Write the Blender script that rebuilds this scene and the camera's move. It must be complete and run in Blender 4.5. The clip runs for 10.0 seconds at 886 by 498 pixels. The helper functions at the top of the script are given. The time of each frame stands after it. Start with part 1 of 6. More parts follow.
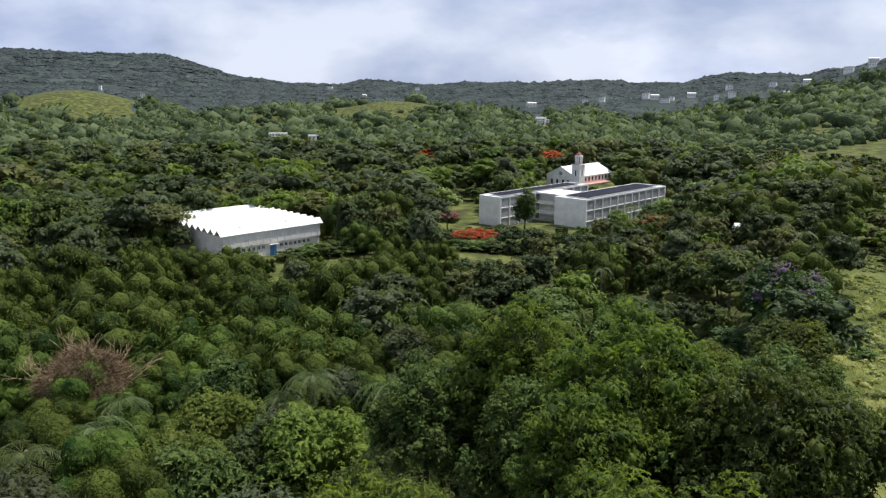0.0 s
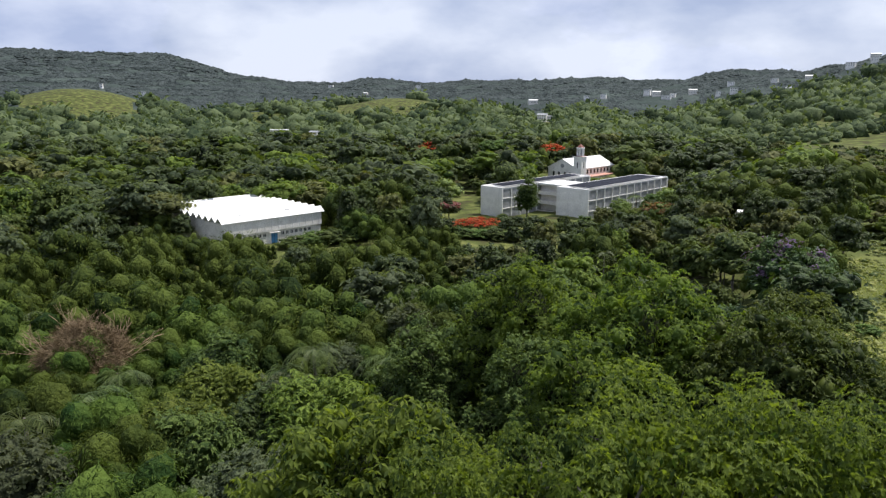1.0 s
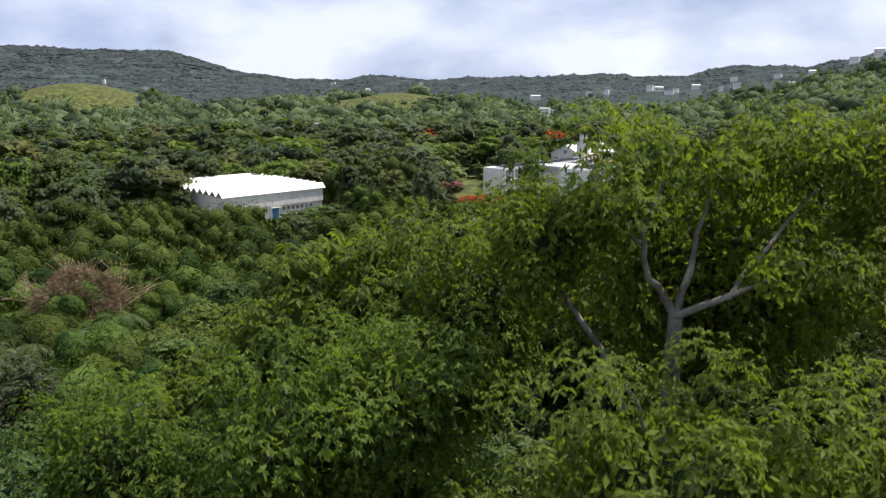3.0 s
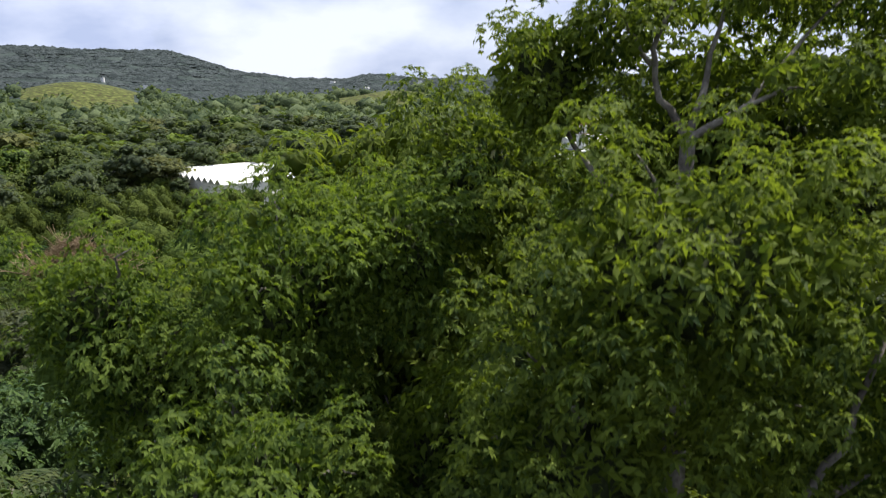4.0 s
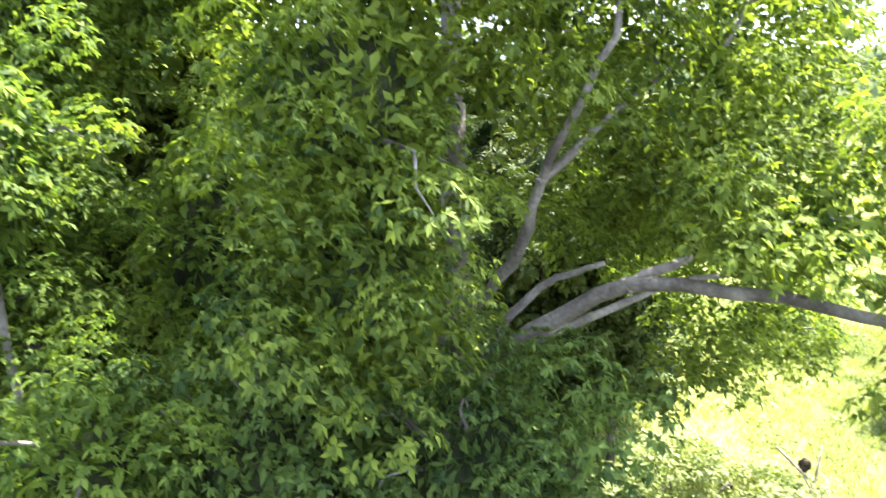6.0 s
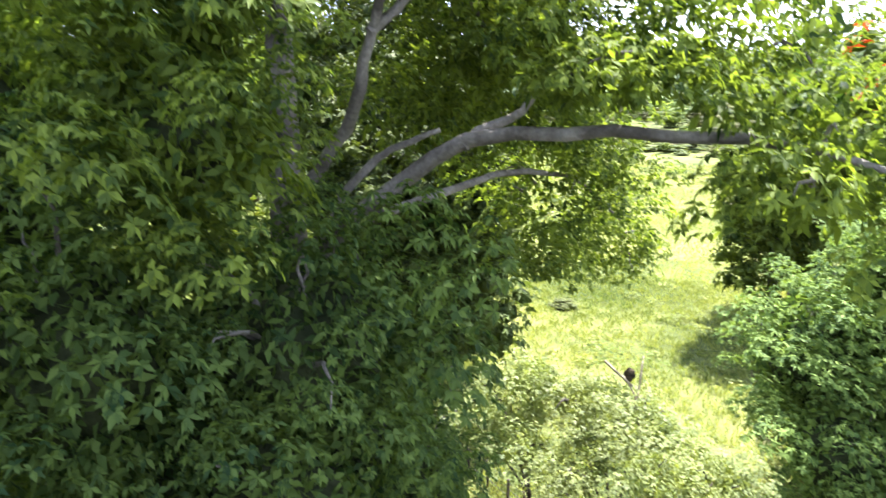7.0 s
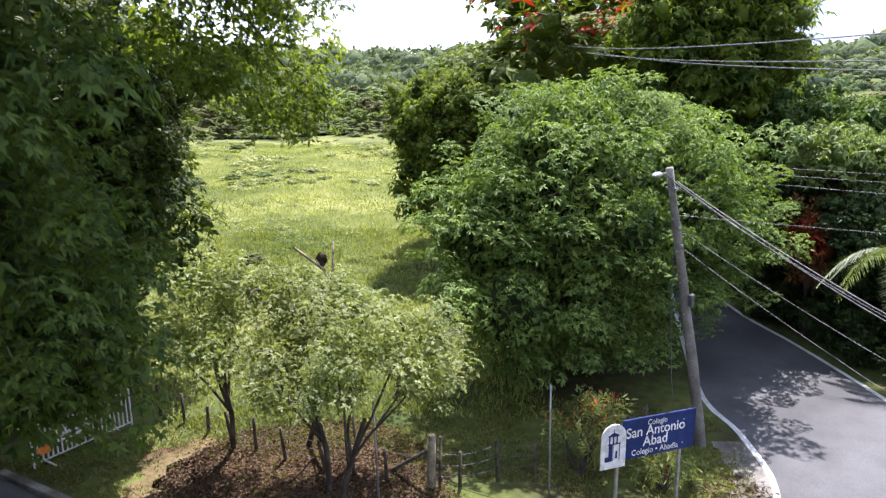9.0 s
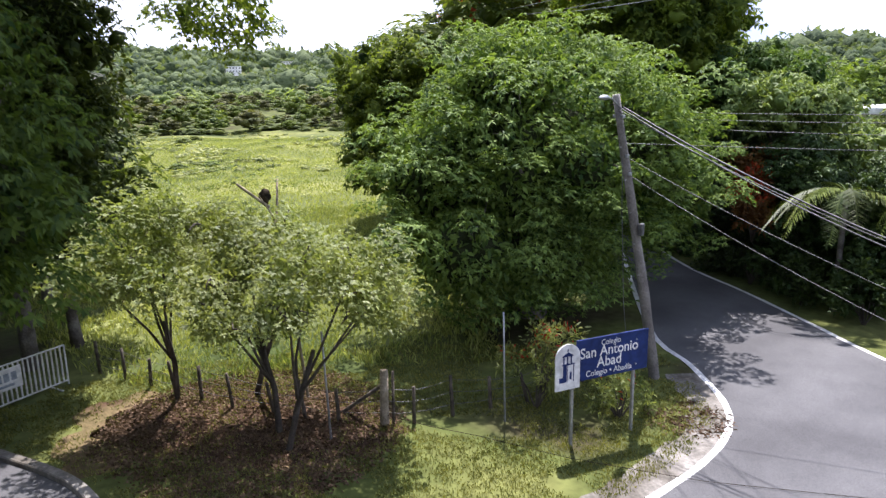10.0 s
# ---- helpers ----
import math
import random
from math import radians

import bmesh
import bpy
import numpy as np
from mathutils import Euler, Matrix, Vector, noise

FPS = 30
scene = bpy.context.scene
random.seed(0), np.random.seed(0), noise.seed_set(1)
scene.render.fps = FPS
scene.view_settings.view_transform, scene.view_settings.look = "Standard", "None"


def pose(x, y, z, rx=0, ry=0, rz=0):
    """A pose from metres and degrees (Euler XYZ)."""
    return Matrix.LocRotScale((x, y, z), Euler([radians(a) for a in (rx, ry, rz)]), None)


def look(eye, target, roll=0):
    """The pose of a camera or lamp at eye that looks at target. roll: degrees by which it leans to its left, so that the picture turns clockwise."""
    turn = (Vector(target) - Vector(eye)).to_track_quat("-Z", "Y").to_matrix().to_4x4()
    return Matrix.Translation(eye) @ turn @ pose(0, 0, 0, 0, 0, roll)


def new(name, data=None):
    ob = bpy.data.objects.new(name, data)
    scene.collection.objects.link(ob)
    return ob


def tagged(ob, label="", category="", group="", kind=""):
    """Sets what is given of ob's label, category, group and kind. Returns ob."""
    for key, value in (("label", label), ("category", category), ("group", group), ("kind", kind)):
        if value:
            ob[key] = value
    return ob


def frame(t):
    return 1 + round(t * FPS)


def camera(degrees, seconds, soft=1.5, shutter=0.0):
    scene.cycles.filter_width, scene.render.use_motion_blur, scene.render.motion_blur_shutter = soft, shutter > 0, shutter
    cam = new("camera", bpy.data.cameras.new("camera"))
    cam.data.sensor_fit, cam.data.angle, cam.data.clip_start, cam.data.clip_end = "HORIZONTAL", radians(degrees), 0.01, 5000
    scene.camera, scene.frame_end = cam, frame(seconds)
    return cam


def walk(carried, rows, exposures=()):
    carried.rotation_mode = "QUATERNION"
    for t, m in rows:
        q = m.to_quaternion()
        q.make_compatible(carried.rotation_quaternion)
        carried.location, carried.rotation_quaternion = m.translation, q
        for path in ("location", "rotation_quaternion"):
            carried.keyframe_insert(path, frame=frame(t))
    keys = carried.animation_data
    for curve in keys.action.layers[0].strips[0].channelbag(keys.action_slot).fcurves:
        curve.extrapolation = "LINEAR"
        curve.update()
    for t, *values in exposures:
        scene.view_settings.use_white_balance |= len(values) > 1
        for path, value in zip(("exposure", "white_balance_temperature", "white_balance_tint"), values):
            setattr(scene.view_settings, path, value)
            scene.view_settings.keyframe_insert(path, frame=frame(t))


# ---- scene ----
cam = camera(64.15, 10.0, soft=1.25, shutter=0.3)
# seconds, x, y, z, yaw, pitch, roll: a drone sinks on the spot and turns to its right
PATH = [
    (0.0, -0.04, 0.02, 36.04, 10.23, -12.19, -0.24),
    (0.5, -0.04, 0.01, 34.50, 10.27, -12.22, -0.14),
    (1.0, -0.07, 0.02, 32.98, 10.32, -12.27, -0.05),
    (1.5, -0.06, 0.04, 31.48, 10.36, -12.31, 0.03),
    (2.0, -0.03, 0.03, 29.94, 10.40, -12.35, 0.06),
    (2.6, -0.04, 0.03, 28.06, 10.47, -12.37, 0.00),
    (3.5, -0.06, 0.02, 25.16, 10.52, -12.39, -0.05),
    (4.0, -0.06, 0.00, 23.52, 10.45, -12.42, 0.14),
    (4.5, -0.07, -0.02, 22.00, 8.91, -12.47, 0.22),
    (5.0, -0.05, 0.00, 20.64, 4.56, -12.59, 0.09),
    (5.5, -0.05, -0.03, 19.49, -1.10, -12.66, 0.06),
    (6.0, 0.03, 0.00, 18.33, -7.73, -12.75, 0.05),
    (6.2, 0.05, 0.00, 17.91, -10.20, -12.79, 0.03),
    (6.8, 0.02, 0.01, 16.68, -18.50, -12.92, -0.10),
    (7.3, -0.04, 0.02, 15.66, -25.95, -13.00, -0.21),
    (7.5, -0.08, 0.02, 15.27, -29.32, -13.02, -0.27),
    (8.0, -0.13, 0.02, 14.38, -37.42, -13.05, -0.34),
    (8.5, 0.00, -0.01, 13.46, -44.80, -13.04, -0.11),
    (9.0, 0.20, 0.00, 12.38, -46.90, -12.96, 0.36),
    (9.5, 0.28, -0.05, 11.28, -48.49, -12.90, 0.72),
    (10.0, 0.29, -0.13, 10.12, -50.80, -12.88, 1.02),
]
walk(cam, [(t, pose(x, y, z, 90 + pitch, roll, yaw)) for t, x, y, z, yaw, pitch, roll in PATH],
     [(0.0, 0.32, 6300, 12), (3.6, 0.55, 6400, 13), (4.5, 1.0, 6400, 13), (5.0, 2.3, 6400, 13), (5.5, 3.12, 6300, 12), (6.2, 3.38, 6200, 12), (6.8, 2.9, 6100, 13), (7.3, 2.6, 6100, 17),
      (7.6, 2.5, 6100, 19), (8.0, 2.12, 6000, 20), (8.6, 1.82, 6000, 21), (9.2, 1.62, 6000, 21), (10.0, 1.42, 6050, 21)])

# ---- world and sun ----
SUN_AZ, SUN_EL = 55.0, 64.0
sun = new("sun", bpy.data.lights.new("sun", "SUN"))
sun.data.energy, sun.data.angle, sun.data.color = 4.5, radians(0.6), (1.0, 0.95, 0.86)
sun.matrix_world = look((math.sin(radians(SUN_AZ)) * math.cos(radians(SUN_EL)) * 100,
                         math.cos(radians(SUN_AZ)) * math.cos(radians(SUN_EL)) * 100,
                         math.sin(radians(SUN_EL)) * 100), (0, 0, 0))


def build_world():
    world = bpy.data.worlds.new("world")
    scene.world = world
    world.use_nodes = True
    nt = world.node_tree
    nt.nodes.clear()
    N, L = nt.nodes.new, nt.links.new
    out, bg = N("ShaderNodeOutputWorld"), N("ShaderNodeBackground")
    sky = N("ShaderNodeTexSky")
    sky.sky_type, sky.sun_disc = "NISHITA", False
    sky.sun_elevation, sky.sun_rotation = radians(SUN_EL), radians(SUN_AZ)
    sky.air_density, sky.dust_density = 1.1, 0.7
    bg.inputs["Strength"].default_value = 0.059
    co = N("ShaderNodeTexCoord")
    sep = N("ShaderNodeSeparateXYZ")
    L(co.outputs["Generated"], sep.inputs[0])
    flat = N("ShaderNodeMapping")
    flat.inputs["Scale"].default_value = (1.0, 1.0, 2.1)
    flat.inputs["Location"].default_value = (0.35, 0.1, 0.2)
    L(co.outputs["Generated"], flat.inputs["Vector"])
    big, fine = N("ShaderNodeTexNoise"), N("ShaderNodeTexNoise")
    big.inputs["Scale"].default_value, big.inputs["Detail"].default_value = 2.2, 9
    big.inputs["Roughness"].default_value = 0.58
    fine.inputs["Scale"].default_value, fine.inputs["Detail"].default_value = 3.6, 9
    L(flat.outputs[0], big.inputs["Vector"])
    L(flat.outputs[0], fine.inputs["Vector"])
    cover = N("ShaderNodeValToRGB")
    cover.color_ramp.elements[0].position, cover.color_ramp.elements[1].position = 0.34, 0.56
    L(big.outputs["Fac"], cover.inputs[0])
    tone = N("ShaderNodeValToRGB")
    tone.color_ramp.elements[0].position, tone.color_ramp.elements[1].position = 0.40, 0.60
    tone.color_ramp.elements[0].color, tone.color_ramp.elements[1].color = (6.0, 7.1, 9.8, 1), (11.2, 12.0, 13.7, 1)
    L(fine.outputs["Fac"], tone.inputs[0])
    mix = N("ShaderNodeMix")
    mix.data_type = "RGBA"
    # cloud behind cloud when looking low; unseen cover overhead thinned to weaken sky light
    low, most = N("ShaderNodeMapRange"), N("ShaderNodeMath")
    low.inputs["From Min"].default_value, low.inputs["From Max"].default_value = 0.14, 0.45
    low.inputs["To Min"].default_value, low.inputs["To Max"].default_value = 0.9, 0.0
    L(sep.outputs["Z"], low.inputs["Value"])
    most.operation = "MAXIMUM"
    L(low.outputs[0], most.inputs[0])
    L(cover.outputs[0], most.inputs[1])
    L(most.outputs[0], mix.inputs["Factor"])
    L(sky.outputs[0], mix.inputs["A"])
    L(tone.outputs[0], mix.inputs["B"])
    L(mix.outputs["Result"], bg.inputs["Color"])
    L(bg.outputs[0], out.inputs[0])


build_world()

# ---- materials ----


def material(name, rough=0.8, spec=0.3, metal=0.0):
    m = bpy.data.materials.new(name)
    m.use_nodes = True
    b = m.node_tree.nodes["Principled BSDF"]
    b.inputs["Roughness"].default_value = rough
    b.inputs["Specular IOR Level"].default_value = spec
    b.inputs["Metallic"].default_value = metal
    return m, m.node_tree, b


def mottled(name, a, b, scale=1.0, fine=12.0, rough=0.85, spec=0.3, bump=0.2, metal=0.0, c=None):
    """A surface of two tones in patches, with a finer grain and relief."""
    m, nt, bsdf = material(name, rough, spec, metal)
    N, L = nt.nodes.new, nt.links.new
    co = N("ShaderNodeNewGeometry")
    n1, n2 = N("ShaderNodeTexNoise"), N("ShaderNodeTexNoise")
    n1.inputs["Scale"].default_value, n1.inputs["Detail"].default_value = scale, 6
    n2.inputs["Scale"].default_value, n2.inputs["Detail"].default_value = fine, 4
    L(co.outputs["Position"], n1.inputs["Vector"])
    L(co.outputs["Position"], n2.inputs["Vector"])
    ramp = N("ShaderNodeValToRGB")
    ramp.color_ramp.elements[0].position, ramp.color_ramp.elements[1].position = 0.36, 0.66
    ramp.color_ramp.elements[0].color, ramp.color_ramp.elements[1].color = (*a, 1), (*b, 1)
    if c:
        e = ramp.color_ramp.elements.new(0.51)
        e.color = (*c, 1)
    L(n1.outputs["Fac"], ramp.inputs[0])
    val = N("ShaderNodeMapRange")
    val.inputs["From Min"].default_value, val.inputs["From Max"].default_value = 0.3, 0.7
    val.inputs["To Min"].default_value, val.inputs["To Max"].default_value = 0.75, 1.25
    L(n2.outputs["Fac"], val.inputs["Value"])
    mul = N("ShaderNodeVectorMath")
    mul.operation = "SCALE"
    L(ramp.outputs[0], mul.inputs[0])
    L(val.outputs[0], mul.inputs["Scale"])
    L(mul.outputs[0], bsdf.inputs["Base Color"])
    if bump:
        bp = N("ShaderNodeBump")
        bp.inputs["Strength"].default_value, bp.inputs["Distance"].default_value = bump, 0.05
        L(n2.outputs["Fac"], bp.inputs["Height"])
        L(bp.outputs[0], bsdf.inputs["Normal"])
    return m


def foliage(name, dark, light, patch=0.25, thin=0.35, rough=0.5, spec=0.35, vary=0.25, cell=0.0, tone=0.76):
    """Leaves: each leaf its own tone, patches over the crown, each tree a little different; light shines through."""
    dark, light = [v * tone for v in dark], [v * tone for v in light]
    m, nt, bsdf = material(name, rough, spec)
    N, L = nt.nodes.new, nt.links.new
    geo, info = N("ShaderNodeNewGeometry"), N("ShaderNodeObjectInfo")
    n1 = N("ShaderNodeTexNoise")
    n1.inputs["Scale"].default_value, n1.inputs["Detail"].default_value = patch, 4
    L(geo.outputs["Position"], n1.inputs["Vector"])
    add = N("ShaderNodeMath")
    add.operation = "MULTIPLY_ADD"
    L(geo.outputs["Random Per Island"], add.inputs[0])
    add.inputs[1].default_value = 0.55
    L(n1.outputs["Fac"], add.inputs[2])
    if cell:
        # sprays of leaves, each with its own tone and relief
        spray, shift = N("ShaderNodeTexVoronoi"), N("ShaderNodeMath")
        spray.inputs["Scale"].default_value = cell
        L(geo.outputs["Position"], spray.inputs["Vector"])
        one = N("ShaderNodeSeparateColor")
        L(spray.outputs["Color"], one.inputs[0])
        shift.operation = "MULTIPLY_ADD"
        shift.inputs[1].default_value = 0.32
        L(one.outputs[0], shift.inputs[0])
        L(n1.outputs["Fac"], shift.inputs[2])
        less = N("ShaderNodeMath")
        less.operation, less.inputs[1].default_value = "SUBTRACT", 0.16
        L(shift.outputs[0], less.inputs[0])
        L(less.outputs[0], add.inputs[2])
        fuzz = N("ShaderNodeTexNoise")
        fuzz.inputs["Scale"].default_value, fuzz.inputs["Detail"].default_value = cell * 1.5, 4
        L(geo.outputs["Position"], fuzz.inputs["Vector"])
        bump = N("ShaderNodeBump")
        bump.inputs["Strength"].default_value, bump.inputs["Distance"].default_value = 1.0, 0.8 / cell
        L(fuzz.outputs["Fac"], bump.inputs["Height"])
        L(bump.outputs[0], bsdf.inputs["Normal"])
    ramp = N("ShaderNodeValToRGB")
    ramp.color_ramp.elements[0].position, ramp.color_ramp.elements[1].position = 0.42, 1.05
    ramp.color_ramp.elements[0].color, ramp.color_ramp.elements[1].color = (*dark, 1), (*light, 1)
    L(add.outputs[0], ramp.inputs[0])
    hsv = N("ShaderNodeHueSaturation")
    for key, low, high in (("Hue", 0.5 - 0.05 * vary, 0.5 + 0.07 * vary), ("Value", 1 - vary, 1 + vary)):
        r = N("ShaderNodeMapRange")
        r.inputs["To Min"].default_value, r.inputs["To Max"].default_value = low, high
        L(info.outputs["Random"], r.inputs["Value"])
        L(r.outputs[0], hsv.inputs[key])
    L(ramp.outputs[0], hsv.inputs["Color"])
    L(hsv.outputs[0], bsdf.inputs["Base Color"])
    tr, mix, out = N("ShaderNodeBsdfTranslucent"), N("ShaderNodeMixShader"), nt.nodes["Material Output"]
    glow = N("ShaderNodeMix")
    glow.data_type, glow.blend_type = "RGBA", "MULTIPLY"
    glow.inputs["Factor"].default_value = 1.0
    glow.inputs["B"].default_value = (1.5, 1.5, 0.6, 1)
    L(hsv.outputs[0], glow.inputs["A"])
    L(glow.outputs["Result"], tr.inputs["Color"])
    mix.inputs["Fac"].default_value = thin
    L(bsdf.outputs[0], mix.inputs[1])
    L(tr.outputs[0], mix.inputs[2])
    L(mix.outputs[0], out.inputs["Surface"])
    return m


LEAF_HERO = foliage("leaf_broad", (0.030, 0.062, 0.016), (0.20, 0.265, 0.042), 0.6, 0.48, 0.6, 0.12, 0.1, tone=0.80)
LEAF_DROOP = foliage("leaf_drooping", (0.030, 0.062, 0.016), (0.17, 0.235, 0.042), 0.6, 0.5, 0.6, 0.12, 0.1, tone=0.85)
# darkened copy of the broad leaf, for crowns that show a shaded side
LEAF_CROWN = foliage("leaf_crown", (0.026, 0.050, 0.013), (0.125, 0.165, 0.030), 0.35, 0.25, 0.55, 0.12, 0.15, tone=0.62)
# darker copy of the broad leaf, for boughs in the canopy's shade
LEAF_LOWER_SHADED = foliage("leaf_lower_shaded", (0.022, 0.050, 0.018), (0.13, 0.185, 0.045), 0.6, 0.46, 0.6, 0.12, 0.1, tone=0.88)
LEAF_SHADE = foliage("leaf_shade_tree", (0.028, 0.062, 0.018), (0.175, 0.240, 0.058), 0.5, 0.3, 0.6, 0.12, 0.1, tone=1.0)
LEAF_FRESH = foliage("leaf_fresh", (0.042, 0.078, 0.024), (0.215, 0.28, 0.080), 0.5, 0.26, 0.55, 0.16, 0.1, tone=1.0)
LEAF_PALE = foliage("leaf_pale", (0.10, 0.138, 0.038), (0.31, 0.35, 0.118), 0.5, 0.38, 0.5, 0.3, 0.1, tone=0.8)
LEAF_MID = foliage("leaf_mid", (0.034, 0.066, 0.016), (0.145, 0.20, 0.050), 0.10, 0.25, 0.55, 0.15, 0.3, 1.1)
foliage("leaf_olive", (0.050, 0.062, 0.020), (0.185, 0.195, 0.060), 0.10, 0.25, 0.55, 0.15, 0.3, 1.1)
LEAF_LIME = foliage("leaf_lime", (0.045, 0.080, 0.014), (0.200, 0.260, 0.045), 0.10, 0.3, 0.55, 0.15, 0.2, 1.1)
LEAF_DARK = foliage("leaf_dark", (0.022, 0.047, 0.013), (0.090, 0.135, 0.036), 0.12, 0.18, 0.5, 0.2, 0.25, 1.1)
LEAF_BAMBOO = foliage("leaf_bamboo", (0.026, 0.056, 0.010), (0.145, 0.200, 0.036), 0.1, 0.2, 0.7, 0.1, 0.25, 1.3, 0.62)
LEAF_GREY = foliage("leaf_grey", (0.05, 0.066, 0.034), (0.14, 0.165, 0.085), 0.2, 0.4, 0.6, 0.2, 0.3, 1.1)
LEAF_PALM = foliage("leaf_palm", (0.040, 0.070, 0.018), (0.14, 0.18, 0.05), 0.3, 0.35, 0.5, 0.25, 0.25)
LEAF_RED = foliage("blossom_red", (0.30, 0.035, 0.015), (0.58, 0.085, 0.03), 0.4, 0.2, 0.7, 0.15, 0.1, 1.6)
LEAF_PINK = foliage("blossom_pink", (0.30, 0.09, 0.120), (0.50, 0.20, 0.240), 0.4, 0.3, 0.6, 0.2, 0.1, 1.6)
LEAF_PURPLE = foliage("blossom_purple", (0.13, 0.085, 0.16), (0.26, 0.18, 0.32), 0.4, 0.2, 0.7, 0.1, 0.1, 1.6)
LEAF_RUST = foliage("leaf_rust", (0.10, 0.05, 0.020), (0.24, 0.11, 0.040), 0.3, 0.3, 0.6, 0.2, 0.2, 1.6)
# distance haze put into the colour: far leaves paler and greyer, remote ones bluish
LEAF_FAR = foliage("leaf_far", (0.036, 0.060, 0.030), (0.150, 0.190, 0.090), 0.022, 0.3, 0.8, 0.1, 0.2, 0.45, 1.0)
LEAF_HAZE = foliage("leaf_remote_haze", (0.046, 0.060, 0.060), (0.100, 0.121, 0.121), 0.008, 0.05, 0.9, 0.05, 0.1, 0.05, 0.68)
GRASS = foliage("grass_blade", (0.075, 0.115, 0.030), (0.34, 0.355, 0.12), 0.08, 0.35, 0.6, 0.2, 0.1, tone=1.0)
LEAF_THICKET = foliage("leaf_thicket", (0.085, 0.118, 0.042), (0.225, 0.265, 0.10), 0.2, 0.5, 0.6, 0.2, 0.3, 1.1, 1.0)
BARK = mottled("bark", (0.075, 0.065, 0.055), (0.22, 0.20, 0.175), 1.6, 14, 0.9, 0.2, 0.6)
BARK_DARK = mottled("bark_dark", (0.040, 0.033, 0.026), (0.10, 0.085, 0.072), 1.6, 14, 0.9, 0.2, 0.6)
TWIG = mottled("dead_twig", (0.16, 0.115, 0.065), (0.32, 0.24, 0.15), 1.0, 10, 0.9, 0.2, 0.3)
# near-black green: the shade inside crowns, put into a colour
CROWN_SHADE = mottled("crown_shade", (0.018, 0.024, 0.010), (0.048, 0.058, 0.026), 1.6, 14, 0.9, 0.1, 0.6)
GROUND = mottled("grassy_ground", (0.050, 0.045, 0.022), (0.135, 0.145, 0.046), 0.16, 2.2, 0.95, 0.1, 0.5, c=(0.075, 0.092, 0.026))
MEADOW = mottled("meadow_turf", (0.045, 0.062, 0.018), (0.185, 0.19, 0.062), 0.07, 1.6, 0.95, 0.1, 0.4, c=(0.115, 0.13, 0.04))
# ground under the remote woods, blue-grey with painted haze
WOODLAND_HAZE = mottled("remote_woodland_haze", (0.037, 0.050, 0.045), (0.068, 0.086, 0.078), 0.01, 0.15, 0.95, 0.05, 0.0)
WHITE = mottled("white_paint", (0.76, 0.74, 0.71), (0.88, 0.86, 0.83), 0.35, 5, 0.7, 0.3, 0.05)
ROOF_WHITE = mottled("roof_coating", (0.66, 0.66, 0.65), (0.80, 0.80, 0.79), 0.15, 3, 0.6, 0.3, 0.05)
CREAM = mottled("cream_wall", (0.66, 0.63, 0.58), (0.82, 0.79, 0.74), 0.4, 6, 0.8, 0.2, 0.1)
LOUVRE = mottled("louvre_grey", (0.22, 0.23, 0.24), (0.36, 0.37, 0.38), 0.6, 8, 0.5, 0.4, 0.1)
SOLAR = mottled("solar_panel", (0.010, 0.012, 0.018), (0.024, 0.027, 0.04), 0.5, 6, 0.7, 0.1, 0.0)
PINKISH = mottled("brick_coping", (0.42, 0.20, 0.15), (0.60, 0.38, 0.32), 0.5, 5, 0.8, 0.2, 0.1)
TILE_RED = mottled("red_tile", (0.15, 0.065, 0.05), (0.26, 0.11, 0.085), 1.0, 8, 0.7, 0.3, 0.2)
DARK_GLASS = mottled("dark_window", (0.02, 0.024, 0.03), (0.05, 0.055, 0.06), 0.5, 4, 0.15, 0.6, 0.0)
BLUE = mottled("blue_door_paint", (0.06, 0.19, 0.40), (0.09, 0.26, 0.50), 0.6, 5, 0.5, 0.4, 0.0)

# ---- mesh helpers ----


def part(name, bm, mat, parent, label=""):
    me = bpy.data.meshes.new(name)
    bm.to_mesh(me)
    bm.free()
    me.materials.append(mat)
    ob = new(name, me)
    ob.parent = parent
    return tagged(ob, label)


def sheet(name, V, F, mats, parent=None, index=None, smooth=False):
    """One mesh from arrays of corners and triangles."""
    V, F = np.asarray(V, np.float32).reshape(-1, 3), np.asarray(F, np.int32)
    me = bpy.data.meshes.new(name)
    n = F.shape[1]
    me.vertices.add(len(V))
    me.vertices.foreach_set("co", V.ravel())
    me.loops.add(F.size)
    me.loops.foreach_set("vertex_index", F.ravel())
    me.polygons.add(len(F))
    me.polygons.foreach_set("loop_start", np.arange(0, F.size, n, dtype=np.int32))
    for m in (mats if isinstance(mats, (list, tuple)) else [mats]):
        me.materials.append(m)
    if index is not None:
        me.polygons.foreach_set("material_index", np.asarray(index, np.int32))
    if smooth:
        me.polygons.foreach_set("use_smooth", np.ones(len(F), bool))
    me.update()
    me.validate()
    ob = new(name, me)
    ob.parent = parent
    return ob


def thing(name, place=(0, 0, 0), turn=0.0, size=1.0, label="", category="", group="", kind=""):
    e = new(name)
    e.matrix_basis = pose(*place, 0, 0, turn) @ Matrix.Diagonal((size, size, size, 1))
    e.empty_display_size = 0.2
    return tagged(e, label, category, group, kind)


def box(bm, lo, hi, m=None, bevel=0.0):
    """A box between two corners, its edges eased."""
    c = [(a + b) / 2 for a, b in zip(lo, hi)]
    s = [abs(b - a) for a, b in zip(lo, hi)]
    made = bmesh.ops.create_cube(bm, size=1.0, matrix=(m or Matrix()) @ Matrix.Translation(c) @ Matrix.Diagonal((*s, 1)))["verts"]
    if bevel:
        bmesh.ops.bevel(bm, geom=list({e for v in made for e in v.link_edges}), offset=bevel, segments=1, affect="EDGES")
    return bm


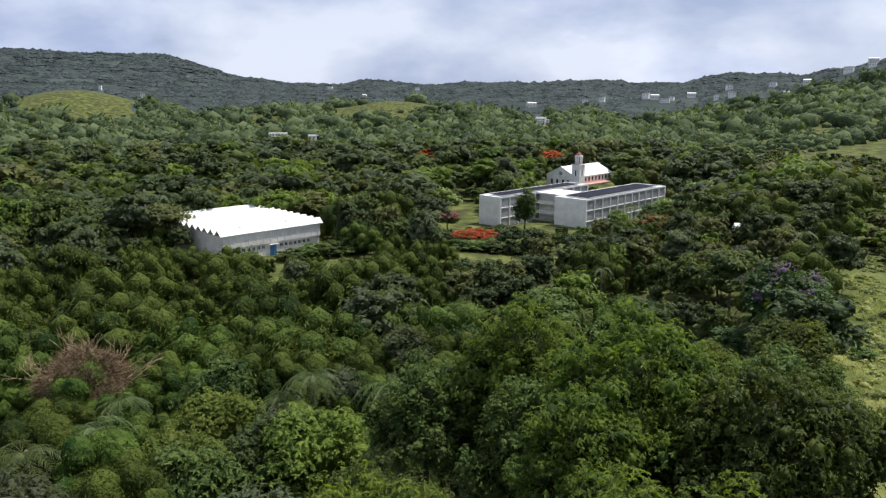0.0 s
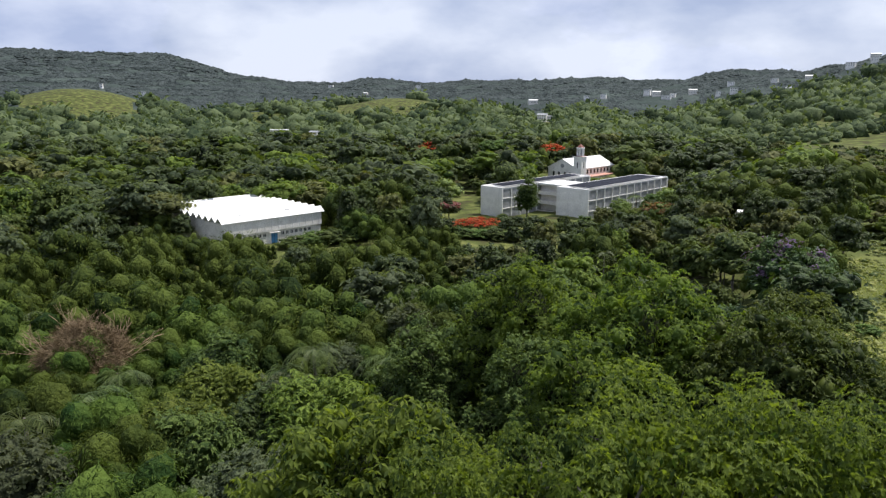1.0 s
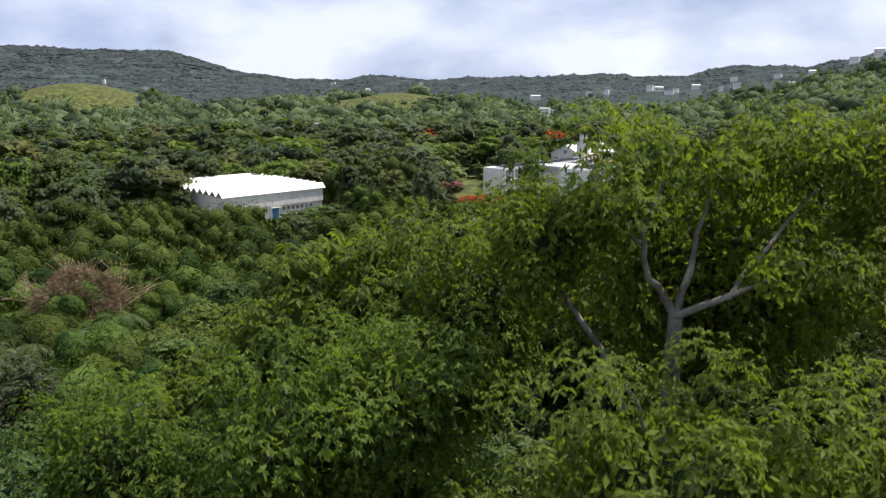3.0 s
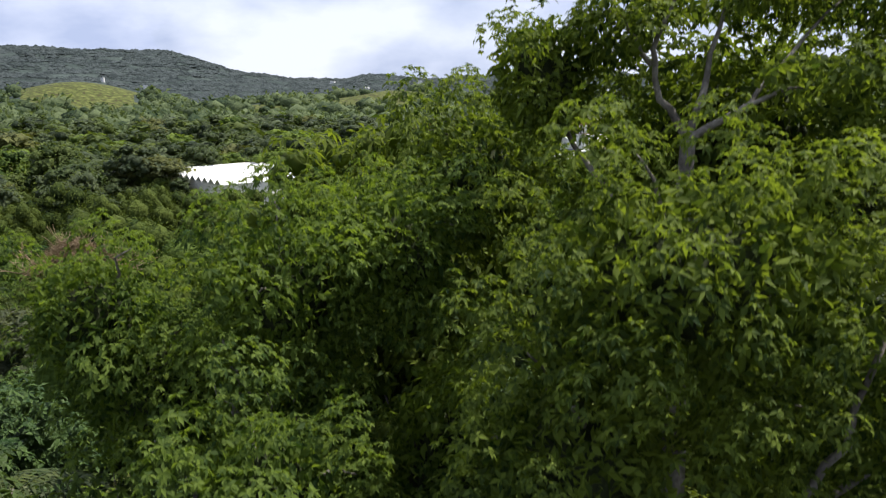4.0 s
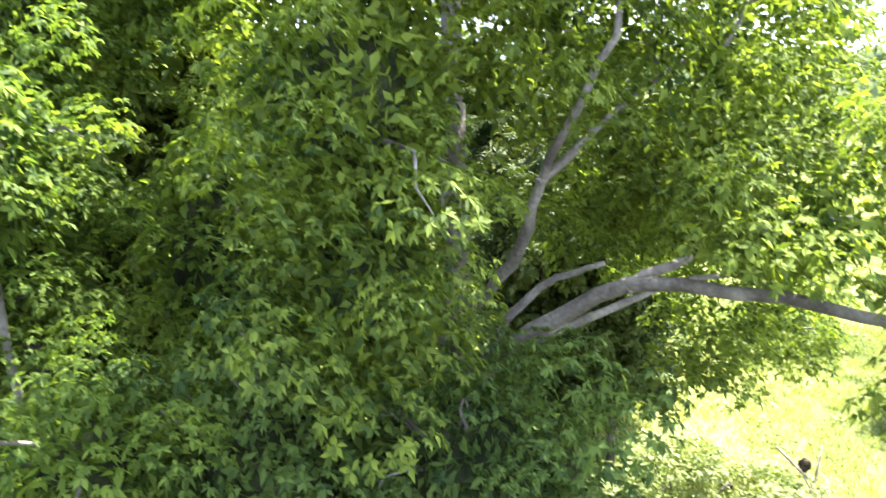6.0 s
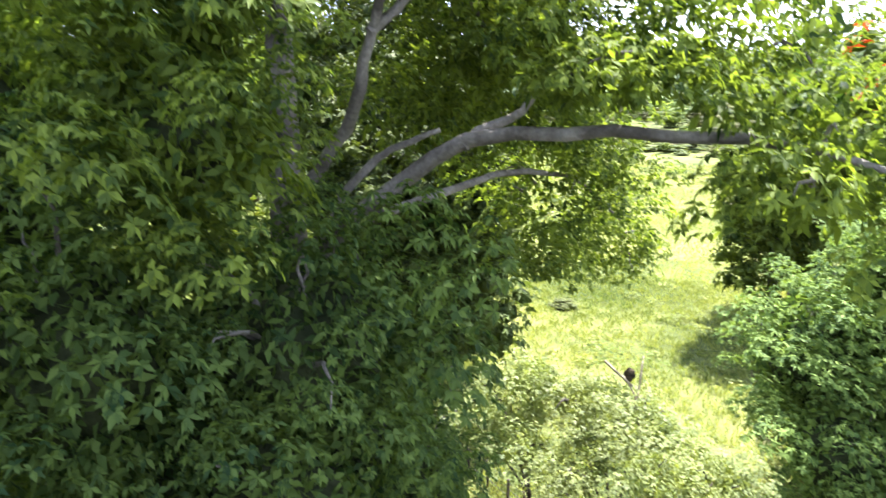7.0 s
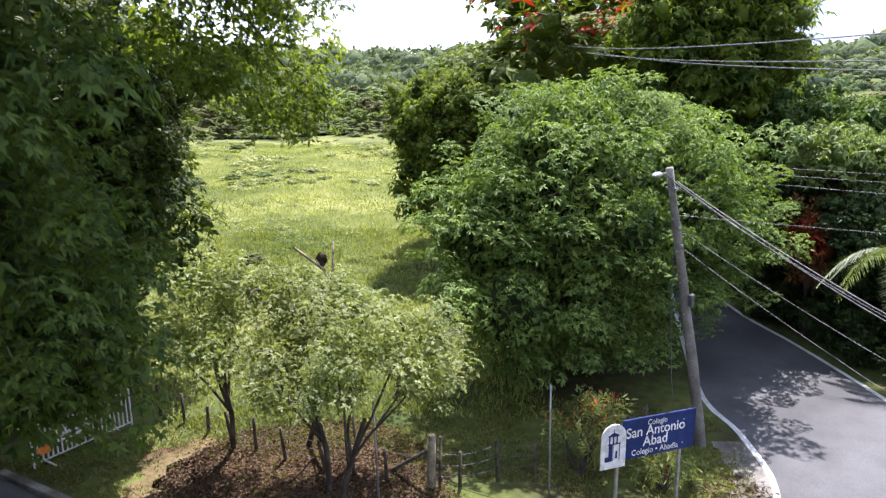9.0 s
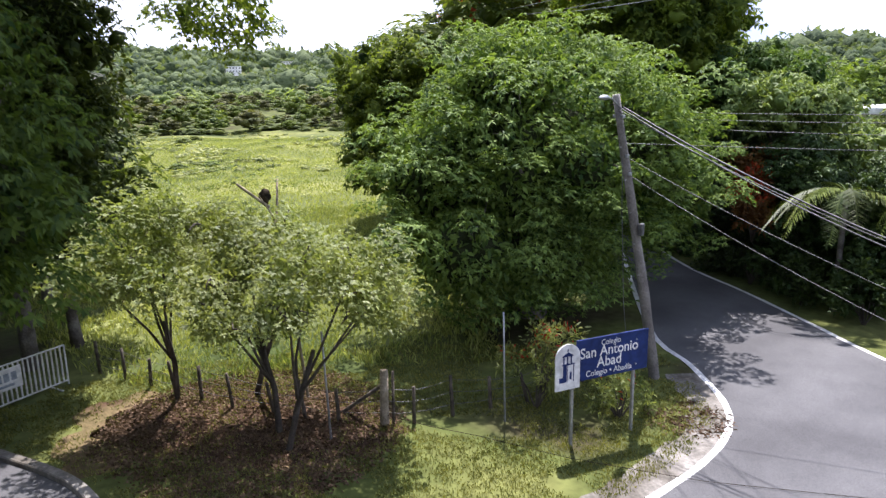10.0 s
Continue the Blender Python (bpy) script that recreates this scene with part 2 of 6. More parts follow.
def boxed(name, lo, hi, mat, parent, m=None, bevel=0.0, label=""):
    return part(name, box(bmesh.new(), lo, hi, m, bevel), mat, parent, label)


def tube(V, F, points, radii, sides=7, rng=None):
    """Adds a round limb along points to the lists V and F (triangles)."""
    pts = [Vector(p) for p in points]
    base = sum(len(v) for v in V)
    rings = []
    side = None
    for i, p in enumerate(pts):
        d = (pts[min(i + 1, len(pts) - 1)] - pts[max(i - 1, 0)]).normalized()
        ref = Vector((1, 0, 0)) if abs(d.x) < 0.8 else Vector((0, 1, 0))
        u = d.cross(ref).normalized() if side is None else (side - d * side.dot(d)).normalized()
        side = u
        w = d.cross(u)
        r = radii[i]
        rings.append([p + (u * math.cos(a) + w * math.sin(a)) * r * (1 + (rng.uniform(-0.12, 0.12) if rng else 0))
                      for a in (2 * math.pi * k / sides for k in range(sides))])
    V.append(np.array([tuple(v) for ring in rings for v in ring]))
    tris = []
    for i in range(len(pts) - 1):
        for k in range(sides):
            a, b = base + i * sides + k, base + i * sides + (k + 1) % sides
            tris += [(a, b, a + sides), (b, b + sides, a + sides)]
    tip = base + (len(pts) - 1) * sides
    tris += [(tip, tip + k, tip + k + 1) for k in range(1, sides - 1)]
    F.append(np.array(tris))


def bend(a, b, lift, n, rng, wob=0.0):
    """A bowed, slightly crooked line from a to b."""
    a, b = Vector(a), Vector(b)
    out = []
    for i in range(n + 1):
        s = i / n
        p = a.lerp(b, s) + Vector((0, 0, lift * 4 * s * (1 - s)))
        if 0 < i < n:
            p += Vector((rng.uniform(-wob, wob), rng.uniform(-wob, wob), rng.uniform(-wob, wob) * 0.6))
        out.append(p)
    return out


def unit(v):
    return v / np.maximum(np.linalg.norm(v, axis=-1, keepdims=True), 1e-9)


def leaf_shapes(P, D, length, width, gen, face=None):
    """Pointed leaves folded along the midrib: at P, growing along D."""
    n = len(P)
    D = unit(D)
    S = unit(np.cross(D, unit(gen.normal(size=(n, 3))) if face is None else face))
    U = np.cross(S, D)
    ln = (length * gen.uniform(0.7, 1.25, n))[:, None]
    wd = (width * gen.uniform(0.75, 1.2, n))[:, None]
    tip = P + D * ln - np.array([0, 0, 0.12]) * ln
    mid = P + D * ln * 0.45
    V = np.stack([P, mid + S * wd * 0.5 + U * wd * 0.18, tip, mid - S * wd * 0.5 + U * wd * 0.18], 1).reshape(-1, 3)
    i = np.arange(n)[:, None] * 4
    return V, np.concatenate([i + [0, 1, 2], i + [0, 2, 3]])


def crown(lobes, per_m2, k, length, width, droop, spread, gen, depth=(0.72, 1.04), lift=0.0, most=None):
    """Leaves in tufts over the outer faces of the lobes (x, y, z, rx, ry, rz)."""
    lobes = np.asarray(lobes, float)
    PP, DD = [], []
    for j, (x, y, z, a, b, c) in enumerate(lobes):
        area = 4 * math.pi * (((a * b) ** 1.6 + (a * c) ** 1.6 + (b * c) ** 1.6) / 3) ** (1 / 1.6)
        n = max(4, int(area * per_m2))
        u = unit(gen.normal(size=(n, 3)))
        u[:, 2] += lift
        u = unit(u)
        p = np.array([x, y, z]) + u * [a, b, c] * gen.uniform(*depth, (n, 1))
        hit = np.zeros(n, bool)
        for i, q in enumerate(lobes):
            if i != j and np.linalg.norm(q[:3] - lobes[j, :3]) < q[3:].max() + max(a, b, c):
                hit |= (((p - q[:3]) / q[3:]) ** 2).sum(1) < 0.5
        PP.append(p[~hit])
        DD.append(u[~hit])
    P, D = np.concatenate(PP), np.concatenate(DD)
    if most and len(P) * k > most:
        pick = gen.permutation(len(P))[:most // k]
        P, D = P[pick], D[pick]
    P, D = np.repeat(P, k, 0), np.repeat(D, k, 0)
    P = P + gen.normal(size=P.shape) * spread
    D = D * 0.55 + gen.normal(size=D.shape) * 0.65 + [0, 0, -droop]
    return leaf_shapes(P, D, length, width, gen)


def ball_faces(level=1):
    bm = bmesh.new()
    bmesh.ops.create_icosphere(bm, subdivisions=level, radius=1)
    bm.verts.ensure_lookup_table()
    V, F = np.array([v.co[:] for v in bm.verts]), np.array([[v.index for v in f.verts] for f in bm.faces])
    bm.free()
    return V, F


BALL_V, BALL_F = ball_faces()
BALLS = {i: ball_faces(i) for i in (1, 2)}


def joined(blocks):
    V, F, at = [], [], 0
    for v, f in blocks:
        V.append(v)
        F.append(f + at)
        at += len(v)
    return np.concatenate(V), np.concatenate(F)


def clump_shape(gen, heads, leaves, length, width, droop, low, core, level):
    """A leafy clump of one unit's radius about the origin: parasols of drooping leaves over a dome, twigs and leaves packed inside."""
    i = np.arange(heads) + 0.5
    z = 1 - (1 - low) * i / heads
    a, rr = i * 2.39996 + gen.uniform(0, 6.28), np.sqrt(np.clip(1 - z * z, 0, 1))
    u = np.stack([rr * np.cos(a), rr * np.sin(a), z], -1)
    P = u * [1, 1, 0.9] * gen.uniform(0.7, 1.06, (heads, 1)) + gen.normal(size=(heads, 3)) * 0.07
    axis = unit(u * 0.55 + [0, 0, 0.75] + gen.normal(size=(heads, 3)) * 0.25)
    P, axis = np.repeat(P, leaves, 0), np.repeat(axis, leaves, 0)
    side = unit(np.cross(axis, [0.31, 0.95, 0.1]))
    other = np.cross(axis, side)
    ang = (np.tile(np.arange(leaves) * 6.2832 / leaves, heads) + gen.normal(size=heads * leaves) * 0.3)[:, None]
    D = (side * np.cos(ang) + other * np.sin(ang)) * 0.85 + axis * 0.15 - np.array([0, 0, droop]) * gen.uniform(0.0, 1.9, (heads * leaves, 1))
    v, f = leaf_shapes(P, D, length, width, gen, unit(axis + gen.normal(size=axis.shape) * 0.2))
    if not core:
        return v, f
    bv, bf = BALLS[level]
    bv = bv * [core, core, core * 0.86] * (1 + 0.2 * np.sin(bv @ gen.normal(size=3) * 4)[:, None]) * gen.uniform(0.86, 1.14, (len(bv), 1))
    return joined([(v, f), (bv, bf)])


def plume_shape(gen, leaves, length, width, level):
    """A bamboo plume of one unit's radius: a nodding dome shingled with thin leaves that hang down its sides."""
    i = np.arange(leaves) + 0.5
    z = 1 - 1.75 * i / leaves
    a, rr = i * 2.39996, np.sqrt(np.clip(1 - z * z, 0, 1))
    u = np.stack([rr * np.cos(a), rr * np.sin(a), z], -1)
    lean = np.array([gen.uniform(0.2, 0.55), gen.uniform(-0.2, 0.2), 0])

    def nod(p):
        return p + lean * (1 - p[:, 2:] ** 2) * 0.5 + lean * np.maximum(p[:, 2:], 0) * 0.6

    lump = 1 + 0.09 * np.sin(u @ gen.normal(size=3) * 5)[:, None]
    down = unit(np.array([0, 0, -1.0]) + u * u[:, 2:] + u * 0.40 + gen.normal(size=u.shape) * 0.5)
    v, f = leaf_shapes(nod(u * lump * gen.uniform(0.80, 0.98, (leaves, 1))), down, length, width, gen, unit(u + gen.normal(size=u.shape) * 0.25))
    bv, bf = BALLS[level]
    bv = bv * (1 + 0.09 * np.sin(bv @ gen.normal(size=3) * 5)[:, None]) * gen.uniform(0.76, 0.86, (len(bv), 1))
    return joined([(v, f), (nod(bv), bf)])


def set_clumps(centres, radii, form, gen, tall=1.0):
    """Clumps at the centres given, each turned its own way."""
    blocks, pick = [], gen.integers(0, len(CLUMPS[form]), len(centres))
    for i, (v, f) in enumerate(CLUMPS[form]):
        at, r = centres[pick == i], radii[pick == i]
        n = len(at)
        if not n:
            continue
        a, zero = gen.uniform(0, 6.28, n), np.zeros(n)
        R = np.stack([np.cos(a), -np.sin(a), zero, np.sin(a), np.cos(a), zero, gen.normal(size=n) * 0.15, gen.normal(size=n) * 0.15, tall * gen.uniform(0.8, 1.2, n)], -1).reshape(n, 3, 3)
        V = np.einsum("kij,nj->kni", R, v) * r[:, None, None] + at[:, None]
        blocks.append((V.reshape(-1, 3), (f[None] + (np.arange(n) * len(v))[:, None, None]).reshape(-1, 3)))
    return joined(blocks)


def spaced(points, gap):
    """Of the points, those that keep a gap from one another."""
    kept = np.empty((len(points), 3))
    n, out = 0, []
    for i, p in enumerate(points):
        if n == 0 or ((kept[:n] - p) ** 2).sum(1).min() > gap * gap:
            kept[n] = p
            n += 1
            out.append(i)
    return np.array(out, int)


# parasols, leaves on each, leaf length and width, droop, how far down, size and fineness of the inside
CLUMP_FORMS = {"parasol": (52, 7, 0.20, 0.092, 0.34, -0.3, 0, 1), "feather": (40, 7, 0.24, 0.09, 0.45, -0.25, 0, 1), "fine": (26, 6, 0.25, 0.115, 0.2, -0.7, 0, 1), "coarse": (15, 6, 0.42, 0.19, 0.45, -0.35, 0.5, 1),
               "near_broad": (20, 6, 0.33, 0.145, 0.35, -0.4, 0.5, 1), "mid_broad": (7, 3, 0.58, 0.34, 0.35, -0.2, 0.74, 1),
               "far_broad": (4, 4, 0.65, 0.42, 0.3, -0.2, 0.82, 1)}
PLUMES = {"near_bamboo": (480, 0.21, 0.040, 2), "mid_bamboo": (110, 0.34, 0.085, 1), "far_bamboo": (16, 0.6, 0.24, 1)}
CLUMPS = {form: [clump_shape(np.random.default_rng(500 + i), *how) for i in range(6)] for form, how in CLUMP_FORMS.items()}
CLUMPS.update({form: [plume_shape(np.random.default_rng(540 + i), *how) for i in range(6)] for form, how in PLUMES.items()})


# ---- the lie of the land ----
RIDGE_AZ = (-180, -75, -60, -42, -38, -31, -26.4, -22.7, -18.5, -16.2, -10.4, -7.2, -0.4, 1.8, 8.2, 11.8, 16, 17.9, 21.9, 30, 45, 60, 83, 110, 180)
RIDGE_TAN = (.02, .03, .05, .056, .055, .054, .031, .022, .020, .027, .021, .025, .027, .030, .027, .041, .037, .049, .055, .040, .036, .045, .03, .02, .02)
RIDGE_FAR = (1500, 2500, 3600, 3900, 3900, 3900, 3700, 3500, 3500, 3400, 3200, 3000, 2700, 2600, 2300, 2100, 1900, 1800, 1600, 1300, 1100, 900, 900, 1200, 1500)


def smooth01(t):
    t = np.clip(t, 0, 1)
    return t * t * (3 - 2 * t)


def waves(x, y, size, seed):
    """A gentle unevenness from a few crossed waves."""
    g = np.random.default_rng(seed)
    out = 0.0
    for i in range(7):
        a, f, p = g.uniform(0, 6.28), g.uniform(0.6, 2.2) / size * 6.28, g.uniform(0, 6.28)
        out = out + np.sin((x * np.cos(a) + y * np.sin(a)) * f + p) / 7 ** 0.5
    return out


def height(x, y):
    x, y = np.asarray(x, float), np.asarray(y, float)
    r, az = np.hypot(x, y), np.degrees(np.arctan2(x, y))
    valley = np.interp(r, (0, 24, 60, 110, 150, 185, 255, 330, 376, 700, 1000, 1550, 3000), (0, 0, -4, -8, -7, -5.0, -10.2, -9, -6, -9, -8, 10, 30))
    meadow = np.interp(r, (0, 150, 260, 500, 900), (0, 0, 0.5, 6, 20))
    z = valley + (meadow - valley) * smooth01((az - 9) / 9) * smooth01((170 - az) / 60)
    far = np.interp(az, RIDGE_AZ, RIDGE_FAR)
    top = 10 + np.interp(az, RIDGE_AZ, RIDGE_TAN) * far
    z = z + (top - z) * smooth01((r - 0.38 * far) / (0.62 * far)) ** 1.3
    z = z - smooth01((r - far) / 500) * 60
    z = z + 44 * np.exp(-((az + 37.5) / 5.5) ** 2 - ((r - 1330) / 260) ** 2)
    z = z + 22 * np.exp(-((az + 15) / 5.0) ** 2 - ((r - 1180) / 170) ** 2)
    return z + waves(x, y, 420, 5) * 6 * smooth01((r - 450) / 700) + waves(x, y, 60, 6) * 0.5 * smooth01((r - 60) / 80)


def in_field(x, y):
    """The open grass: the meadow by the road and the pastures on the slopes."""
    r, az = np.hypot(x, y), np.degrees(np.arctan2(x, y))
    edge = np.interp(r, (25, 60, 90, 123, 160), (25, 24, 21.5, 17.7, 20))
    near = (az + 1.2 * np.sin(r / 9) + 0.7 * np.sin(r / 4.1) > edge) & (az < np.interp(r, (30, 60, 150), (47, 46, 46))) & (r > 22) & (r < 186 + 6 * np.sin(az))
    hill = (np.abs(az + 37) < 4.6 + np.sin(r / 40)) & (r > 1090) & (r < 1330)
    strip = (az > -19) & (az < -11.3) & (r > 1010) & (r < 1190) & (waves(x, y, 300, 9) > -0.9)
    slope = (az > -32) & (az < -24.5) & (r > 560) & (r < 800) & (waves(x, y, 160, 3) > 0.0)
    right = (az + 1.6 * np.sin(r / 31) + np.sin(r / 13) > 15.0) & (az < 30) & (r > 400) & (r < 860) & (waves(x, y, 200, 4) > 0.1)
    bits = (r > 500) & (r < 1150) & (waves(x, y, 260, 8) > 1.62)
    return near | hill | strip | slope | right | bits


def build_ground():
    rs = np.concatenate([[0.0], np.geomspace(2.5, 400, 74), np.geomspace(406, 4800, 170)])
    az = np.radians(np.concatenate([np.arange(-60, 100, 0.8), np.arange(100, 300, 6.0)]))
    A, R = np.meshgrid(az, rs)
    X, Y = np.sin(A) * R, np.cos(A) * R
    V = np.stack([X, Y, height(X, Y)], -1).reshape(-1, 3)
    n, m = len(az), len(rs)
    i, j = np.meshgrid(np.arange(m - 1), np.arange(n), indexing="ij")
    a, b = i * n + j, i * n + (j + 1) % n
    F = np.stack([a, a + n, b + n, b], -1).reshape(-1, 4)
    c = V[F].mean(1)
    open_grass = in_field(c[:, 0], c[:, 1]) & (np.hypot(c[:, 0], c[:, 1]) < 200)
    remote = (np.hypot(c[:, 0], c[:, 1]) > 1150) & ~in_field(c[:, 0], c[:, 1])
    ob = sheet("ground", V, F, [GROUND, MEADOW, WOODLAND_HAZE], index=np.where(open_grass, 1, np.where(remote, 2, 0)), smooth=True)
    tagged(ob, "rolling green ground of grass and forest floor", "ground", kind="structure")


build_ground()

# ---- trees: patterns built once ----


def finish(name, V, F, mats, index=None):
    ob = sheet(name, V, F, mats, None, index)
    me = ob.data
    bpy.data.objects.remove(ob)
    return me


def trunk_mesh(lobes, h0, r0, gen, rng, mat, arms=6, sides=6):
    V, F = [], []
    top = (rng.uniform(-0.3, 0.3), rng.uniform(-0.3, 0.3), h0)
    tube(V, F, bend((0, 0, -0.4), top, 0, 3, rng, 0.12), [r0 * 1.25, r0, r0 * 0.85, r0 * 0.75], sides, rng)
    for q in lobes[:arms]:
        tube(V, F, bend(top, (q[0] * 0.9, q[1] * 0.9, q[2]), 0.2, 3, rng, 0.15), [r0 * 0.55, r0 * 0.4, r0 * 0.28, r0 * 0.12], 5, rng)
    return finish("trunk", np.concatenate(V), np.concatenate(F), mat)


# crown's half size, its middle's height, clump radii, their spacing, how tall a clump is
SHAPES = {"round": ((4.0, 4.0, 3.9), 7.4, (0.8, 1.5), 1.05, 0.95), "tall": ((2.7, 2.7, 4.8), 6.7, (0.7, 1.25), 1.0, 1.1), "flat": ((5.6, 5.6, 2.8), 7.6, (0.8, 1.5), 1.05, 0.75),
          "bamboo": ((4.8, 4.8, 5.0), 6.0, (1.0, 2.1), 1.4, 1.2), "bush": ((6.0, 6.0, 5.2), 4.4, (1.1, 2.0), 1.1, 0.9)}
LOD = {"near": 1.0, "mid": 1.3, "far": 2.1}


def pattern(shape, lod, seed, mats, blossom=0.0):
    """A tree 12 m high: its trunk and crown meshes."""
    gen, rng = np.random.default_rng(seed), random.Random(seed)
    size, mid_z, (r0, r1), apart, tall = SHAPES[shape]
    size, big = np.array(size), LOD[lod]
    u = unit(gen.normal(size=(420, 3)))
    u = u[u[:, 2] > (-0.55 if lod == "near" else -0.35)]
    a, b, c = gen.normal(size=(3, 3)) * 2.2
    swell = 1 + 0.26 * np.sin(u @ a + 1) * np.cos(u @ b)
    P = u * size * (swell * gen.uniform(0.72, 1.0, len(u)))[:, None]
    if shape == "bamboo":
        P[:, 2] -= 0.10 * (P[:, :2] ** 2).sum(1) * gen.uniform(0.2, 1.0, len(P))
    P = P[spaced(P, apart * (r0 + r1) * 0.5 * big)]
    R = gen.uniform(r0, r1, len(P)) * big
    v1, f1 = set_clumps(P, R, lod + ("_bamboo" if shape == "bamboo" else "_broad"), gen, tall)
    bv, bf = BALLS[2]
    v2 = bv * size * 0.62 * gen.uniform(0.9, 1.1, (len(bv), 1))
    V, F = joined([(v1, f1), (v2, bf)])
    V[:, 2] += mid_z
    index = np.zeros(len(F), int)
    if blossom:
        q = V[F].mean(1)
        patch = np.sin(q @ [1.3, 0.7, 0.4]) + np.sin(q @ [-0.6, 1.5, 0.9]) < 3.0 * blossom - 1.1
        index = ((q[:, 2] > mid_z + 0.1 * size[2]) & patch & (gen.uniform(size=len(q)) < 0.6 + 0.4 * blossom)).astype(int)
    me = finish("crown", V, F, mats, index)
    me.polygons.foreach_set("use_smooth", np.ones(len(F), bool))
    cane = mats[0] is LEAF_BAMBOO
    lobes = [(c[0] * 0.6, c[1] * 0.6, mid_z + c[2] * 0.4) for c in unit(gen.normal(size=(8, 3))) * size]
    return trunk_mesh(lobes, 5.0 if shape != "bush" else 2.0, 0.12 if cane else 0.22, gen, rng, BARK_DARK if cane else BARK), me


def frond(V, F, base, a, length, rise, gen, leaflet=0.9, pairs=16, sides=4):
    """A palm frond: a bowed rib with hanging leaflets on both sides."""
    d = np.array([math.cos(a), math.sin(a), 0])
    s = np.linspace(0, 1, pairs + 1)[:, None]
    rib = np.array(base) + d * length * s * (1 - 0.12 * s) + np.array([0, 0, 1]) * (rise * s - (rise + length * 0.45) * s ** 2.2)
    side = np.array([-math.sin(a), math.cos(a), 0])
    at = sum(len(v) for v in V)
    P = np.repeat(rib[1:], 2, 0)
    sg = np.tile([1.0, -1.0], pairs)[:, None]
    D = side * sg + d * 0.6 + [0, 0, -0.6] + gen.normal(size=P.shape) * 0.12
    lv = leaflet * np.sin(np.clip(np.repeat(s[1:, 0], 2) * 2.7 + 0.35, 0, 3.1))[:, None] + 0.15
    D = unit(D) * lv
    W = unit(np.cross(D, [0, 0, 1.0])) * (0.9 / pairs + 0.012)
    tri = np.stack([P - W, P + W, P + D], 1).reshape(-1, 3)
    V.append(tri)
    F.append(np.arange(len(tri)).reshape(-1, 3) + at)
    at += len(tri)
    up = np.array([0, 0, 0.035])
    rb = np.concatenate([rib + side * 0.03, rib - side * 0.03, rib - up])
    n = pairs + 1
    i = np.arange(n - 1)
    F.append(np.concatenate([np.stack([i + o, i + 1 + o, i + q], 1) for o, q in ((0, n), (n, 2 * n), (2 * n, 0))] +
                            [np.stack([i + 1 + o, i + 1 + q, i + q], 1) for o, q in ((0, n), (n, 2 * n), (2 * n, 0))]) + at)
    V.append(rb)


def palm_pattern(seed, fronds, pairs):
    gen, rng = np.random.default_rng(seed), random.Random(seed)
    V, F = [], []
    tube(V, F, bend((0, 0, -0.3), (rng.uniform(-0.6, 0.6), 0.2, 9.3), 0, 5, rng, 0.05), [0.27, 0.2, 0.18, 0.17, 0.16, 0.15], 7)
    trunk = finish("trunk", np.concatenate(V), np.concatenate(F), BARK)
    V, F = [], []
    for i in range(fronds):
        frond(V, F, (0.1, 0.2, 9.2), i * 2.4, rng.uniform(3.3, 4.4), rng.uniform(0.3, 3.0), gen, 0.85, pairs)
    return trunk, finish("crown", np.concatenate(V), np.concatenate(F), LEAF_PALM)


def bare_pattern(seed):
    """A leafless crown of fine branching twigs."""
    rng = random.Random(seed)
    V, F = [], []

    def grow(p, d, ln, r, level):
        q = p + d * ln
        tube(V, F, [p, p.lerp(q, 0.5) + Vector((rng.uniform(-.1, .1), rng.uniform(-.1, .1), 0)) * ln, q], [r, r * 0.8, r * 0.6], 4)
        if level:
            for i in range(4 if level > 2 else 3):
                e = (d + Vector((rng.uniform(-1, 1), rng.uniform(-1, 1), rng.uniform(-0.35, 0.6))) * 0.75).normalized()
                grow(q, e, ln * rng.uniform(0.6, 0.8), r * 0.58, level - 1)
    trunk_v = Vector((0, 0, -0.3))
    grow(trunk_v, Vector((0, 0, 1)), 4.6, 0.24, 4)
    gen = np.random.default_rng(seed)
    lobes = [(3.4 * math.sqrt(i / 16) * math.cos(i * 2.4), 3.4 * math.sqrt(i / 16) * math.sin(i * 2.4), 10.4 - 3.2 * i / 16, 1.5, 1.5, 1.1) for i in range(16)]
    v, f = crown(lobes, 6, 8, 0.8, 0.045, -0.2, 0.2, gen, (0.3, 1.0), 0.3)
    return finish("trunk", np.concatenate(V), np.concatenate(F), TWIG), finish("twigs", v, f, TWIG)


HOUSES = ((-43, 1006, 13, 10, 6), (-36, 1010, 10, 9, 4.5), (147, 1542, 13, 10, 9), (160, 1500, 16, 8, 5), (190, 1480, 10, 8, 4), (175, 1460, 18, 7, 4), (-88, 1560, 20, 9, 5),
          (60, 1560, 11, 9, 6), (24, 1530, 10, 8, 5), (230, 1500, 16, 8, 5), (250, 1350, 8, 7, 6), (270, 1320, 12, 7, 6), (-245, 655, 8, 6, 3), (300, 1500, 11, 9, 5), (380, 1500, 13, 9, 5),
          (420, 1420, 16, 9, 6), (455, 1330, 14, 10, 7), (480, 1300, 11, 8, 6), (510, 1380, 16, 9, 5), (-760, 1180, 7, 6, 4), (-800, 1120, 5, 4, 4), (-560, 1900, 12, 8, 6), (-900, 2600, 18, 10, 6),
          (-500, 2300, 14, 8, 6), (340, 1250, 10, 8, 5), (-300, 700, 18, 9, 4), (430, 620, 15, 9, 5), (440, 628, 8, 6, 0.5), (560, 690, 20, 8, 0), (340, 720, 14, 8, -0.5), (49, 194, 11, 9, 4.5))
PATTERNS = {}
